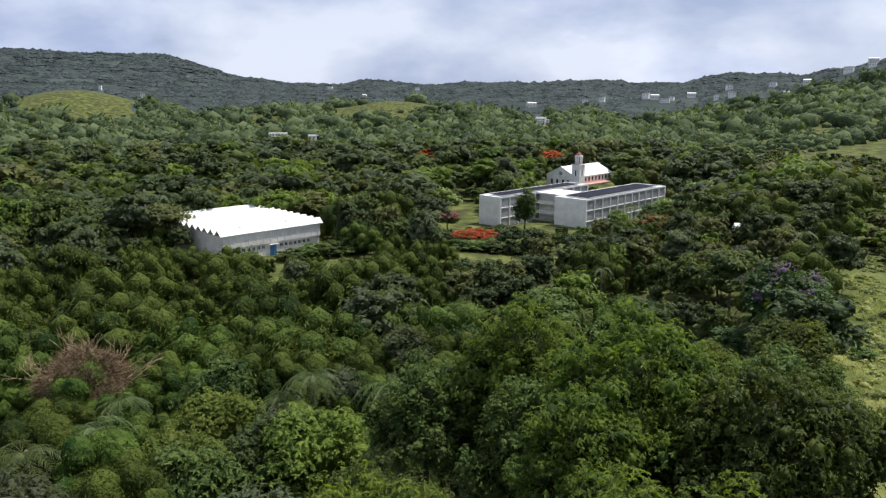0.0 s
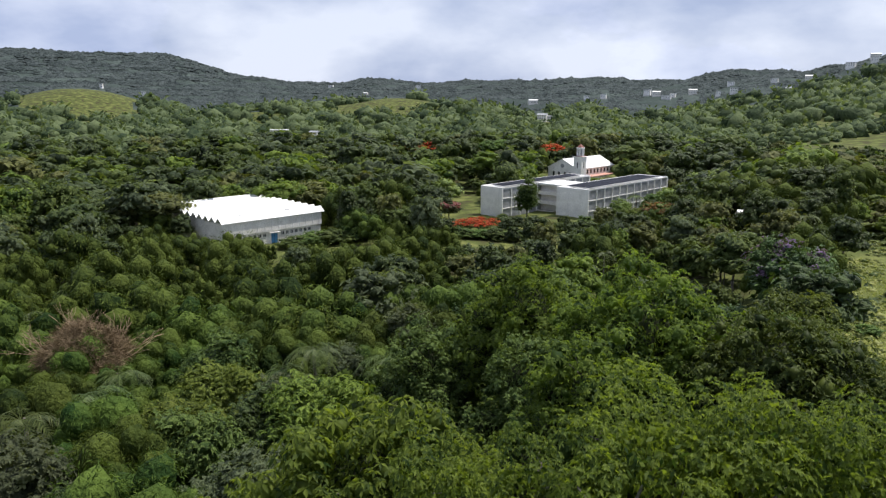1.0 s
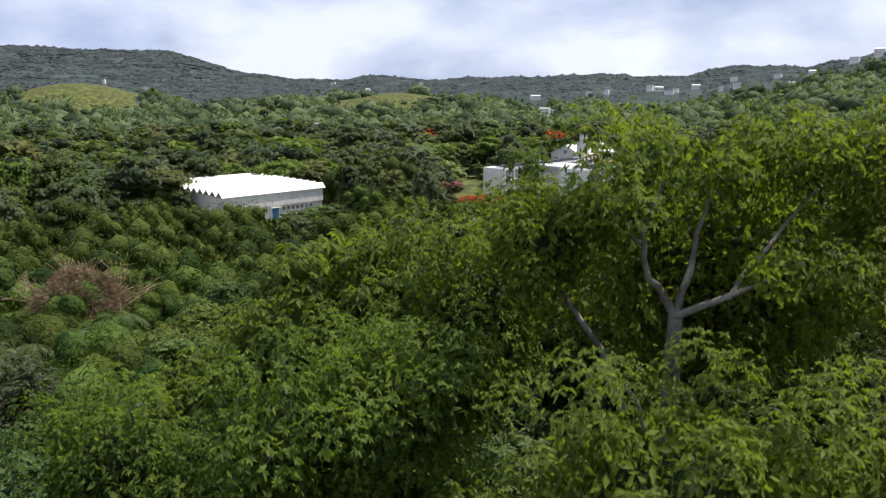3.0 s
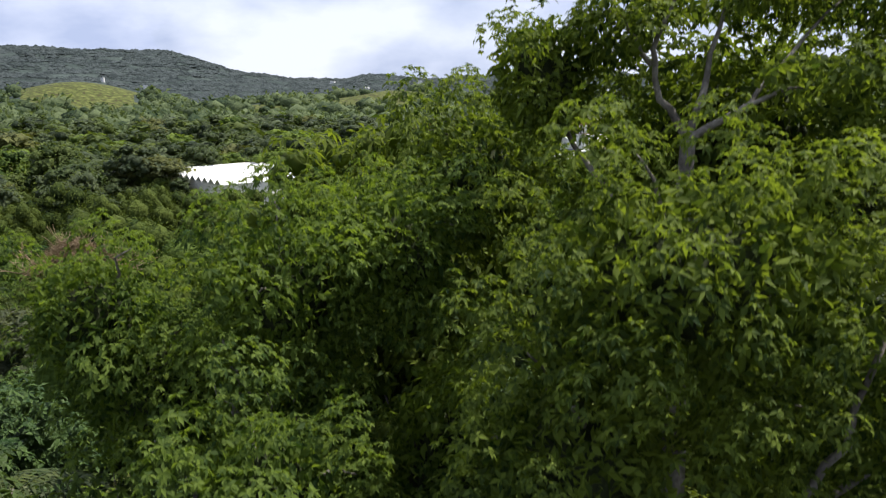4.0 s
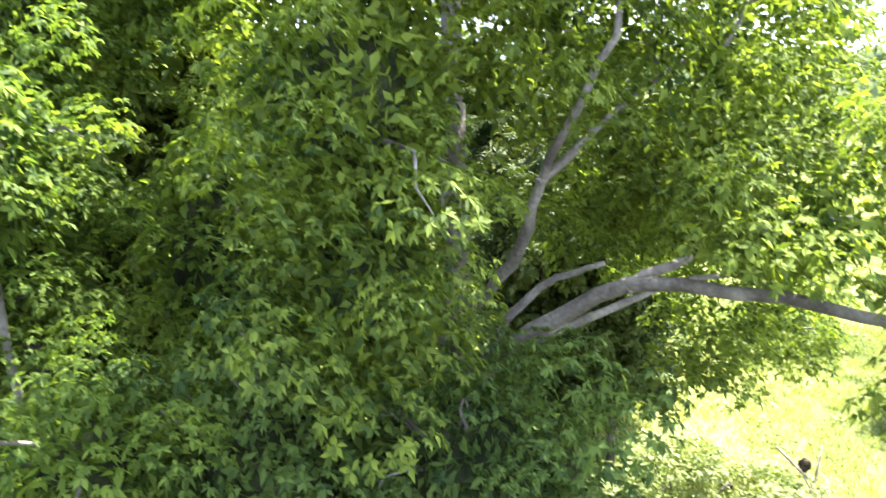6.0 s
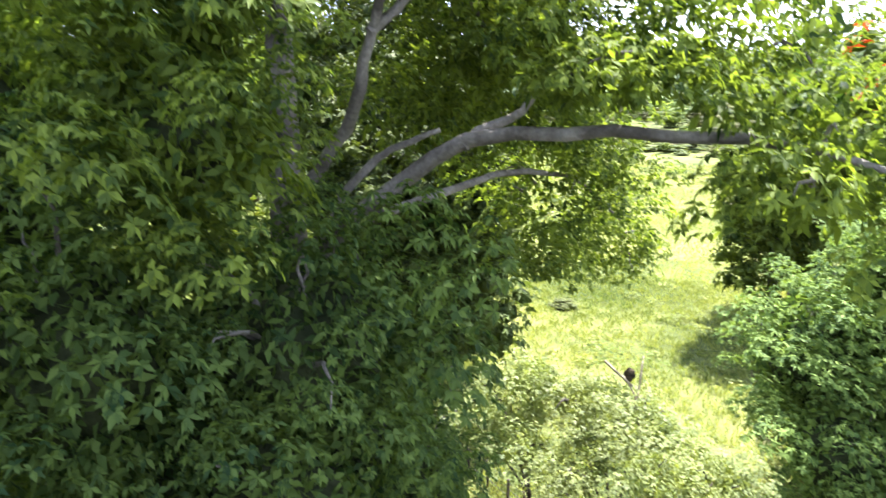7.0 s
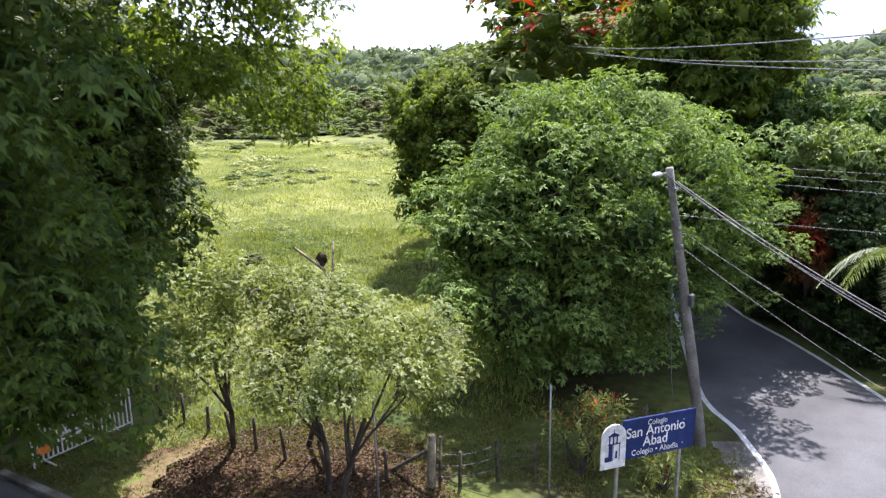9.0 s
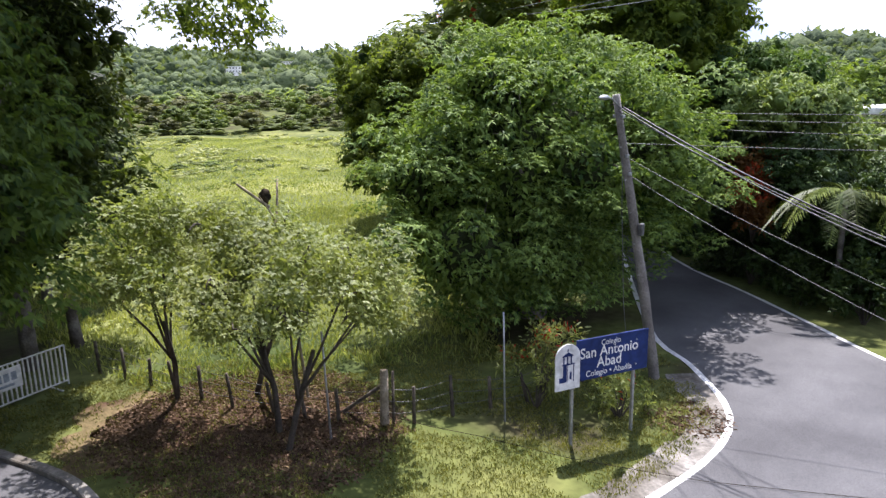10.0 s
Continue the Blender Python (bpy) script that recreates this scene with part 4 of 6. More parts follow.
big_tree("rain_tree", "huge spreading tree with a pale forked trunk and drooping yellow-green leaves",
         [(2.2, 12.6, -0.2), (2.0, 12.3, 4), (1.8, 11.9, 8.5), (1.8, 11.4, 12.9), (2.0, 12.9, 17.5), (2.0, 13.8, 21.4), (1.92, 13.3, 22.7)], [0.5, 0.42, 0.36, 0.32, 0.21, 0.16, 0.13],
         [([(1.8, 11.4, 13.0), (3.0, 10.9, 14.4), (4.15, 9.7, 15.5), (5.59, 8.1, 15.7), (7.2, 6.15, 15.55), (8.2, 4.9, 15.1)], 0.175, 0.03),
          ([(4.1, 9.7, 15.4), (5.0, 9.6, 15.9), (6.0, 9.9, 16.6)], 0.10, 0.03),
          ([(1.9, 11.3, 13.3), (2.6, 11.0, 14.6), (3.4, 10.9, 15.3), (4.1, 10.6, 15.6)], 0.095, 0.04),
          ([(1.7, 11.4, 13.2), (2.0, 11.3, 14.7), (2.6, 10.7, 15.6), (2.75, 10.2, 16.6), (3.0, 9.4, 17.8), (3.6, 9.3, 19.0), (4.0, 9.6, 20.4)], 0.13, 0.04),
          ([(2.8, 10.0, 17.0), (3.9, 10.0, 18.0), (5.2, 10.2, 18.8)], 0.08, 0.03),
          ([(1.92, 13.3, 22.7), (1.4, 13.4, 23.4), (1.25, 13.5, 24.3), (1.6, 13.6, 25.2)], 0.085, 0.03),
          ([(1.92, 13.3, 22.7), (2.25, 13.8, 23.8), (2.5, 14.0, 25.0)], 0.08, 0.03),
          ([(1.92, 13.3, 22.7), (2.75, 12.8, 23.3), (3.6, 12.8, 23.6)], 0.08, 0.025),
          ([(1.25, 13.5, 24.0), (0.8, 13.4, 24.6), (0.3, 13.5, 25.1)], 0.05, 0.02),
          ([(2.75, 12.9, 23.2), (3.6, 13.6, 24.2), (4.6, 14.2, 25.2)], 0.05, 0.02),
          ([(1.2, 13.8, 20.5), (0.3, 14.6, 22.0), (-0.6, 14.6, 23.4)], 0.09, 0.03),
          ([(3.0, 10.9, 14.2), (6.0, 12.5, 14.6), (9.0, 14.6, 14.2), (11.8, 16.4, 12.6)], 0.09, 0.03)],
         [(2.2, 14.4, 25.4, 2.0, 1.7, 0.8, 0.75), (4.8, 14.9, 25.5, 2.0, 1.8, 0.9, 0.8), (0.5, 13.7, 24.6, 1.1, 1.1, 0.7, 0.9), (6.8, 16.0, 24.4, 1.9, 1.8, 1.5, 0.9, 1.1), (-0.7, 14.4, 23.8, 1.4, 1.3, 1.5),
          (8.2, 14.4, 22.2, 2.2, 2.0, 2.4, 0.55, 1.1), (3.6, 17.8, 22.4, 4.4, 2.6, 3.2, 1.0, 1.5), (-2.4, 17.2, 21.4, 2.3, 2.1, 2.3, 1.0, 1.2), (5.4, 13.4, 23.4, 1.5, 1.2, 0.9, 0.7), (3.6, 12.6, 23.8, 1.1, 0.8, 0.5, 0.7),
          (1.5, 9.5, 21.1, 2.7, 1.9, 1.9), (4.5, 10.0, 20.7, 2.2, 1.9, 1.8, 0.62), (5.2, 10.4, 18.4, 2.2, 1.6, 1.5, 0.62), (7.2, 11.4, 19.2, 1.8, 1.6, 1.8, 0.6), (8.4, 13.6, 19.2, 2.2, 1.8, 1.6, 0.62), (0.15, 9.5, 18.2, 1.75, 2.2, 2.3), (0.2, 9.2, 15.8, 1.5, 2.2, 1.7), (2.6, 10.0, 18.6, 1.3, 1.4, 1.2, 0.7),
          (6.2, 13.6, 15.6, 1.6, 1.3, 0.9, 0.5), (8.0, 14.0, 15.4, 1.5, 1.3, 0.9, 0.55), (9.4, 14.2, 14.9, 1.5, 1.2, 1.2, 0.6),
          (8.8, 14.8, 13.8, 2.6, 2.0, 1.5, 0.62), (11.6, 16.4, 12.1, 1.8, 1.5, 1.1, 0.62), (7.6, 13.2, 12.8, 0.9, 0.8, 0.8, 0.8), (7.4, 8.0, 17.0, 2.6, 1.6, 1.0, 0.6), (7.3, 6.2, 15.2, 1.2, 1.0, 0.8, 0.6), (8.7, 4.9, 14.9, 1.4, 1.1, 0.9, 0.6),
          (5.5, 8.4, 16.4, 1.5, 1.2, 0.5, 0.85), (6.7, 6.6, 16.1, 1.3, 1.1, 0.5, 0.6), (5.4, 11.0, 17.0, 1.6, 1.2, 0.8, 0.94), (4.7, 11.8, 16.3, 1.5, 1.2, 0.7, 0.66), (7.0, 13.2, 16.6, 2.2, 1.6, 1.1, 0.62), (5.4, 13.8, 18.4, 2.0, 1.6, 1.3, 0.6), (4.4, 13.0, 15.8, 1.5, 1.3, 0.9, 0.62)],
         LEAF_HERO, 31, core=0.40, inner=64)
# lower boughs split off the rain tree, their shade put into the leaf colour
big_tree("tree", "leafy tree under the rain tree, leaf colour darkened for shade", [(0.7, 10.4, -0.2), (0.8, 10.3, 5), (1.0, 10.1, 11)], [0.22, 0.18, 0.08], [],
         [(1.6, 9.7, 12.7, 2.4, 2.0, 1.9), (1.1, 9.1, 10.4, 1.9, 1.9, 2.2), (2.1, 10.3, 11.1, 2.0, 2.0, 2.9, 1.0, 1.1), (0.2, 10.6, 10.9, 2.8, 2.2, 3.0, 1.0, 1.15), (-1.2, 9.6, 12.8, 1.9, 2.0, 2.4, 1.0, 1.1), (3.7, 11.4, 8.7, 1.6, 1.5, 1.9)],
         LEAF_LOWER_SHADED, 34, core=0.5)
big_tree("rain_tree", "tall tree with clustered drooping leaves, bright green on top",
         [(-5.2, 11.4, -0.5), (-5.0, 11.2, 6), (-5.0, 11.4, 13), (-5.2, 11.8, 18)], [0.3, 0.24, 0.18, 0.08],
         [([(-5.0, 11.1, 9), (-7, 12.4, 13), (-8.6, 12.8, 17)], 0.11, 0.04), ([(-5.0, 11.1, 10), (-4.6, 10.0, 13.5), (-4.4, 9.2, 17)], 0.10, 0.04)],
         [(-5.6, 12.9, 19.6, 2.0, 1.9, 2.1), (-4.7, 14.9, 20.4, 1.6, 1.4, 1.4), (-9.6, 12.4, 19.0, 1.8, 1.7, 1.7), (-3.2, 13.0, 20.5, 1.3, 1.3, 1.7), (-8.5, 12.9, 17.2, 2.1, 2.0, 2.0), (-5.4, 11.5, 16.4, 1.9, 1.9, 2.8), (-4.4, 9.0, 17.5, 1.3, 1.7, 1.7), (-3.3, 8.5, 13.7, 1.5, 1.6, 1.5),
          (-7.2, 10.8, 13.4, 2.2, 2.1, 2.8, 1.0, 1.1), (-5.0, 10.6, 9.0, 3.0, 2.6, 3.8, 1.0, 1.3), (-10.5, 12.4, 10.0, 2.8, 2.6, 4.5, 1.0, 1.5), (-2.6, 14.2, 15.0, 1.8, 1.5, 4.0, 1.0, 1.4)],
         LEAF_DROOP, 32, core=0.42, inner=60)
big_tree("rain_tree", "tall broadleaf tree with a billowing green crown",
         [(-6.0, 21.5, -1), (-6.2, 21.2, 8), (-6.0, 21, 16)], [0.4, 0.3, 0.15], [],
         [(-6.6, 21.5, 19.6, 2.9, 2.7, 2.6), (-3.8, 21.5, 18.0, 2.4, 2.3, 2.6), (-9.4, 22.0, 16.6, 2.6, 2.4, 2.8), (-6.2, 20.8, 15.4, 3.2, 2.8, 3.2), (-12.9, 22.0, 13.8, 2.8, 2.6, 3.0), (-6.5, 21.5, 9.5, 4.0, 3.4, 4.5)], LEAF_HERO, 33, form="coarse", size=(0.5, 0.9), gap=1.05)
for x, y, top, w, seed in ((4.5, 43, 22.8, 5.6, 41), (10.6, 37.5, 22.2, 5.0, 42), (-3.0, 53, 20.6, 5.6, 43), (-11, 52, 15.4, 4.5, 44), (9.0, 31, 17.5, 4.5, 45), (1.8, 37.5, 20.2, 4.2, 46), (15.0, 44, 19.0, 5.0, 47), (-10.5, 37, 14.5, 4.4, 48), (-2.6, 46, 16.8, 4.2, 49)):
    shape = random.Random(seed)
    lobes = [(x, y, top - w * 0.75, w * 0.62, w * 0.62, w * 0.7)]
    for i in range(7):
        a, h = i * 0.9 + shape.uniform(-0.2, 0.2), top - w * (0.75 + 0.16 * i) - shape.uniform(0, 0.6)
        lobes.append((x + math.cos(a * 2.67) * w * 0.66, y + math.sin(a * 2.67) * w * 0.66, h, w * shape.uniform(0.34, 0.46), w * shape.uniform(0.34, 0.46), w * shape.uniform(0.34, 0.5)))
    # seeds 42, 45 and 47 have the side shade put into their leaf colour
    big_tree("tree", "tall broadleaf tree with a dense dark green crown", [(x, y, -3.5), (x + 0.2, y, top * 0.4), (x, y + 0.2, top * 0.8)], [0.4, 0.32, 0.12], [],
             lobes, LEAF_CROWN if seed in (42, 45, 47) else LEAF_DROOP if seed in (41, 43, 46) else LEAF_MID, seed, form="near_broad", size=(0.5, 0.95), gap=1.3, twigs=8, inner=30)

# the dense tree over the road
big_tree("shade_tree", "massive rounded shade tree with feathery leaves down to the ground",
         [(26.4, 16.2, -0.2), (26.4, 16.2, 3), (26.2, 16.0, 7), (26.0, 15.9, 10)], [0.7, 0.55, 0.4, 0.15], [([(26.4, 16.2, 3.2), (23.5, 14.4, 5.6), (21.4, 13.6, 7.2)], 0.25, 0.06), ([(26.4, 16.2, 3.6), (29.4, 13.6, 6.6), (31.6, 12.4, 7.8)], 0.25, 0.06)],
         [(25.4, 15.6, 7.6, 5.6, 5.0, 4.6), (25.8, 16.2, 3.4, 6.0, 5.4, 3.2), (22.6, 14.2, 6.4, 2.2, 2.0, 2.2), (22.4, 18.2, 6.4, 3.2, 3.0, 3.6), (28.2, 12.6, 7.6, 3.8, 3.2, 3.6), (32.4, 12.8, 5.6, 3.4, 3.2, 3.6), (28.2, 16.4, 10.6, 3.4, 3.2, 2.2), (24.0, 16.2, 10.2, 3.0, 2.8, 2.0), (20.6, 15.4, 4.2, 2.4, 2.4, 2.4), (24.0, 12.5, 7.0, 2.3, 2.1, 2.2), (31.6, 15.6, 9.4, 3.0, 2.8, 2.6)],
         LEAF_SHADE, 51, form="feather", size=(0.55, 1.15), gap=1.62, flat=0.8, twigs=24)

big_tree("tree", "shady broadleaf tree standing behind the crowd barrier", [(9.8, 28.0, -0.3), (9.8, 28.0, 4), (9.6, 28.0, 8)], [0.3, 0.24, 0.1], [],
         [(9.8, 28.0, 8.4, 2.3, 2.3, 2.4), (8.6, 28.6, 5.2, 2.4, 2.2, 2.2), (11.0, 28.6, 5.6, 1.5, 1.5, 1.6), (11.6, 26.8, 10.0, 1.9, 1.8, 2.0), (11.4, 26.4, 13.0, 2.1, 1.9, 2.0)], LEAF_CROWN, 52, form="coarse", size=(0.4, 0.75), gap=0.95, twigs=10)

fill = random.Random(19)
for kind_, x, y, tall in (("dark", -3.5, 27, 13), ("broad", 0.2, 26, 13), ("dark", -9, 30, 12), ("broad", 0, 31, 12), ("broad", -14, 27, 11), ("tall", 12, 29, 12), ("dark", 14, 37, 13), ("broad", -16, 35, 11), ("broad", 5, 33, 13),
                          ("dark", -5, 41, 12), ("broad", -13, 45, 11), ("bush", -1, 22, 6), ("bush", -9, 18, 6), ("bush", -11, 24, 7), ("broad", 17, 52, 13), ("dark", 20, 58, 11), ("broad", 9, 55, 13), ("dark", 2, 58, 13)):
    plant(kind_, x, y, tall, "near", fill)

# ---- the school, the church and the hall ----


def hall():
    """The sports hall: a low block under a folded-plate roof, its folds running along the front."""
    h = thing("sports_hall", (-85.0, 159.6, -4.9), 54.6, 1, "white hall with a zigzag folded roof and a blue door", "hall")
    n_left = [2.2 + 1.4 * i for i in range(8)]
    n_right = [17.4 + 1.4 * i for i in range(7)]
    bm = bmesh.new()
    box(bm, (0.8, 0, -1), (13.9, 0.3, 1.75))
    box(bm, (15.9, 0, -1), (29.4, 0.3, 1.75))
    box(bm, (0.8, 0, 2.6), (29.4, 0.3, 3.1))
    edges = [0.8] + [v for x in n_left for v in (x - 0.4, x + 0.4)] + [13.9]
    for a, b in zip(edges[::2], edges[1::2]):
        box(bm, (a, 0, 1.75), (b, 0.3, 2.6))
    edges = [15.9] + [v for x in n_right for v in (x - 0.4, x + 0.4)] + [29.4]
    for a, b in zip(edges[::2], edges[1::2]):
        box(bm, (a, 0, 1.75), (b, 0.3, 2.6))
    part("wall", bm, CREAM, h, "cream front wall with a row of small windows")
    boxed("wall", (0.8, 0.3, -1), (1.1, 36, 6.6), CREAM, h)
    boxed("wall", (29.1, 0.3, -1), (29.4, 36, 6.6), CREAM, h)
    boxed("wall", (1.1, 35.7, -1), (29.1, 36, 6.6), CREAM, h)
    boxed("frieze", (0.6, -0.35, 3.1), (29.6, 0.3, 6.5), CREAM, h, bevel=0.04, label="tall plain upper wall of grey-white panels")
    for i in range(14):
        boxed("panel_rib", (1.4 + 2.1 * i, -0.43, 3.4), (1.52 + 2.1 * i, -0.35, 6.2), WHITE, h)
    for x in n_left + n_right:
        w = boxed("window", (x - 0.4, 0.16, 1.75), (x + 0.4, 0.2, 2.6), DARK_GLASS, h)
        boxed("window_bar", (x - 0.03, 0.1, 1.75), (x + 0.03, 0.16, 2.6), WHITE, w)
    d = boxed("door", (13.95, 0.1, -0.2), (15.85, 0.16, 2.55), BLUE, h, label="blue double door")
    boxed("door_gap", (14.88, 0.07, -0.2), (14.92, 0.1, 2.55), DARK_GLASS, d)
    boxed("canopy", (13.5, -0.6, 2.6), (16.3, 0.0, 2.75), WHITE, h)
    n, pitch, rise = 11, 37.5 / 11, 1.35
    for i in range(n):
        y0 = -0.7 + i * pitch
        bm = bmesh.new()
        prof = [(y0, 6.5), (y0 + pitch / 2, 6.5 + rise), (y0 + pitch, 6.5)]
        ring = [[bm.verts.new((x, y, z + dz)) for y, z in prof for dz in (0, 0.14)] for x in (-0.2, 30.4)]
        a, b = ring
        for p, q in ((0, 2), (2, 4)):
            bm.faces.new((a[p + 1], b[p + 1], b[q + 1], a[q + 1]))
            bm.faces.new((a[p], a[q], b[q], b[p]))
            for r in ring:
                bm.faces.new((r[p], r[p + 1], r[q + 1], r[q]))
        bm.faces.new((a[0], b[0], b[1], a[1]))
        bm.faces.new((a[4], a[5], b[5], b[4]))
        part("roof_fold", bm, ROOF_WHITE, h)
        bm = bmesh.new()
        for x in (0.62, 29.4):
            t = [bm.verts.new((x, y, z - 0.02)) for y, z in prof]
            t2 = [bm.verts.new((x + 0.15, y, z - 0.02)) for y, z in prof]
            bm.faces.new(t)
            bm.faces.new(t2[::-1])
        part("gable_fill", bm, LOUVRE, h)
    for i, (x, y) in enumerate(((6, 1.5), (20, 2.0), (26, 1.0))):
        boxed("roof_vent", (x, y, 7.2), (x + 0.9, y + 0.5, 8.0), LOUVRE, h, bevel=0.05)


hall()


def school_block(label, corner, turn, length, width, tall, floors, bays, panels, base=-10.6):
    """A block of classrooms: blank end walls and a long front of framed louvre windows."""
    s = thing("school_building", (*corner, base), turn, 1, label, "school")
    boxed("end_wall", (0, -0.1, -1), (0.35, width + 0.1, tall + 0.3), WHITE, s, bevel=0.03)
    boxed("end_wall", (length - 0.35, -0.1, -1), (length, width + 0.1, tall + 0.3), WHITE, s, bevel=0.03)
    boxed("core", (0.35, 0.45, -1), (length - 0.35, width - 0.45, tall - 0.3), CREAM, s)
    boxed("roof", (0.35, 0, tall - 0.3), (length - 0.35, width, tall), ROOF_WHITE, s, label="flat white roof slab")
    for y in (-0.05, width - 0.15):
        boxed("parapet", (0.35, y, tall), (length - 0.35, y + 0.2, tall + 0.35), WHITE, s)
    fh, bw = tall / floors, (length - 0.7) / bays
    for f in range(floors):
        boxed("slab_edge", (0.35, -0.05, f * fh - 0.12), (length - 0.35, 0.45, f * fh + 0.12), WHITE, s)
        boxed("slab_edge", (0.35, width - 0.45, f * fh - 0.12), (length - 0.35, width + 0.05, f * fh + 0.12), WHITE, s)
    for b in range(bays + 1):
        x = 0.35 + b * bw
        boxed("column", (x - 0.14, -0.1, -1), (x + 0.14, 0.44, tall - 0.3), WHITE, s)
    for f in range(floors):
        for b in range(bays):
            x = 0.35 + b * bw
            w = boxed("window", (x + 0.16, 0.3, f * fh + 0.14), (x + bw - 0.16, 0.44, (f + 1) * fh - 0.34), LOUVRE, s, label="grey louvre window")
            for k in range(4):
                z = f * fh + 0.35 + k * (fh - 0.7) / 4
                boxed("louvre", (x + 0.18, 0.2, z), (x + bw - 0.18, 0.3, z + (fh - 0.7) / 4 - 0.12), LOUVRE, w)
    for i in range(panels):
        y = 1.6 + i * (width - 3) / max(panels, 1)
        m = Matrix.Translation((0, y, tall + 0.5)) @ Matrix.Rotation(radians(3), 4, "X")
        p = boxed("solar_panel", (3, 0, 0), (length - 4, (width - 3) / panels * 0.74, 0.06), SOLAR, s, m, label="row of dark solar panels")
        for k in range(8):
            x = 4 + k * (length - 9) / 7
            boxed("stand", (x, 0.3, -0.5), (x + 0.08, 0.38, 0), LOUVRE, p, m)
    return s


school_block("three-storey white school block with louvre windows and roof solar panels", (5.9, 249.4), 56, 58, 13.2, 11.2, 3, 11, 5)
school_block("long white school wing with a flat roof and solar panels", (-24.3, 251.2), 56, 57, 10, 11.0, 3, 11, 3)
link = thing("school_link", (9.0 - 0.83 * 17 + 0.56 * 6, 247.3 + 0.56 * 17 + 0.83 * 6, -10.6), 56, 1, "white link block with open balconies between school wings", "school")
boxed("core", (2.2, 0, -1), (13, 13, 10.6), CREAM, link)
for k in range(4):
    boxed("balcony_slab", (0, 0.1, 3.6 * k - 0.15), (2.2, 12.9, 3.6 * k + 0.15), WHITE, link)
    if k < 3:
        boxed("balcony_rail", (0, 0.1, 3.6 * k + 0.15), (0.15, 12.9, 3.6 * k + 1.1), CREAM, link)
boxed("roof", (-0.2, 0.05, 10.96), (13.2, 12.95, 11.3), ROOF_WHITE, link)


def church():
    c = thing("church", (2.4, 350.0, -9.6), 56, 1, "white church with a gabled front and a square bell tower", "church")
    w, l, eave, ridge = 17.0, 33.0, 7.6, 11.8
    bm = bmesh.new()
    prof = [(0, 0, -1), (0, w, -1), (0, w, eave), (0, w / 2, ridge), (0, 0, eave)]
    a = [bm.verts.new(p) for p in prof]
    b = [bm.verts.new((l, p[1], p[2])) for p in prof]
    bm.faces.new(a)
    bm.faces.new(b[::-1])
    for i in range(5):
        bm.faces.new((a[i], b[i], b[(i + 1) % 5], a[(i + 1) % 5]))
    bmesh.ops.recalc_face_normals(bm, faces=bm.faces)
    part("nave", bm, WHITE, c)
    for sgn in (0, 1):
        bm = bmesh.new()
        y0, y1 = (-0.7, w / 2) if not sgn else (w + 0.7, w / 2)
        z0 = eave - 0.35
        lower = [(-0.4, y0, z0), (l + 0.5, y0, z0), (l + 0.5, y1, ridge + 0.05), (-0.4, y1, ridge + 0.05)]
        v = [bm.verts.new(p) for p in lower] + [bm.verts.new((p[0], p[1], p[2] + 0.2)) for p in lower]
        for f in ((3, 2, 1, 0), (4, 5, 6, 7), (0, 1, 5, 4), (1, 2, 6, 5), (2, 3, 7, 6), (3, 0, 4, 7)):
            bm.faces.new([v[i] for i in f])
        bmesh.ops.recalc_face_normals(bm, faces=bm.faces)
        part("roof_slope", bm, ROOF_WHITE, c, "white sheet roof slope")
    for i in range(10):
        x = 2.5 + i * 3.1
        boxed("window", (x, -0.06, 4.6), (x + 1.2, 0.04, 6.6), DARK_GLASS, c)
    for y in (2.6, 5.6, 9.0, 12.2):
        boxed("window", (-0.06, y + 0.9, 3.2), (0.04, y + 2.0, 5.6), DARK_GLASS, c)
    bm = bmesh.new()
    bmesh.ops.create_cone(bm, cap_ends=True, segments=20, radius1=1.0, radius2=1.0, depth=0.2, matrix=Matrix.Translation((-0.04, w / 2, 8.6)) @ Matrix.Rotation(radians(90), 4, "Y"))
    part("rose_window", bm, LOUVRE, c)
    boxed("aisle", (3, -4.5, -1), (l, -0.02, 3.6), WHITE, c)
    boxed("aisle_roof", (2.6, -5.0, 3.6), (l + 0.2, -0.02, 3.9), PINKISH, c, label="pinkish flat roof edge")
    t = Matrix.Translation((-1.5, -2.6, 0))
    tower = boxed("tower", (-2.2, -2.2, -1), (2.2, 2.2, 13.6), WHITE, c, t, label="square white bell tower")
    boxed("cornice", (-2.6, -2.6, 13.6), (2.6, 2.6, 14.0), WHITE, tower, t, bevel=0.08)
    boxed("tile_skirt", (-2.1, -2.1, 14.0), (2.1, 2.1, 14.25), TILE_RED, tower, t, bevel=0.1, label="red tile skirt")
    for face in range(4):
        m = t @ Matrix.Rotation(radians(90 * face), 4, "Z")
        boxed("slit_window", (-0.3, -2.25, 8.4), (0.3, -2.18, 11.2), DARK_GLASS, tower, m)
    for i in range(8):
        m = t @ Matrix.Rotation(radians(45 * i + 22.5), 4, "Z")
        boxed("belfry_pier", (1.35, -0.32, 14.25), (1.75, 0.32, 17.6), WHITE, tower, m)
    bm = bmesh.new()
    bmesh.ops.create_cone(bm, cap_ends=True, segments=8, radius1=1.95, radius2=1.85, depth=0.7, matrix=t @ Matrix.Translation((0, 0, 17.9)))
    part("belfry_ring", bm, WHITE, tower)
    bm = bmesh.new()
    bmesh.ops.create_cone(bm, cap_ends=True, segments=8, radius1=0.8, radius2=0.8, depth=3.2, matrix=t @ Matrix.Translation((0, 0, 15.9)))
    part("bell_chamber", bm, LOUVRE, tower)
    bm = bmesh.new()
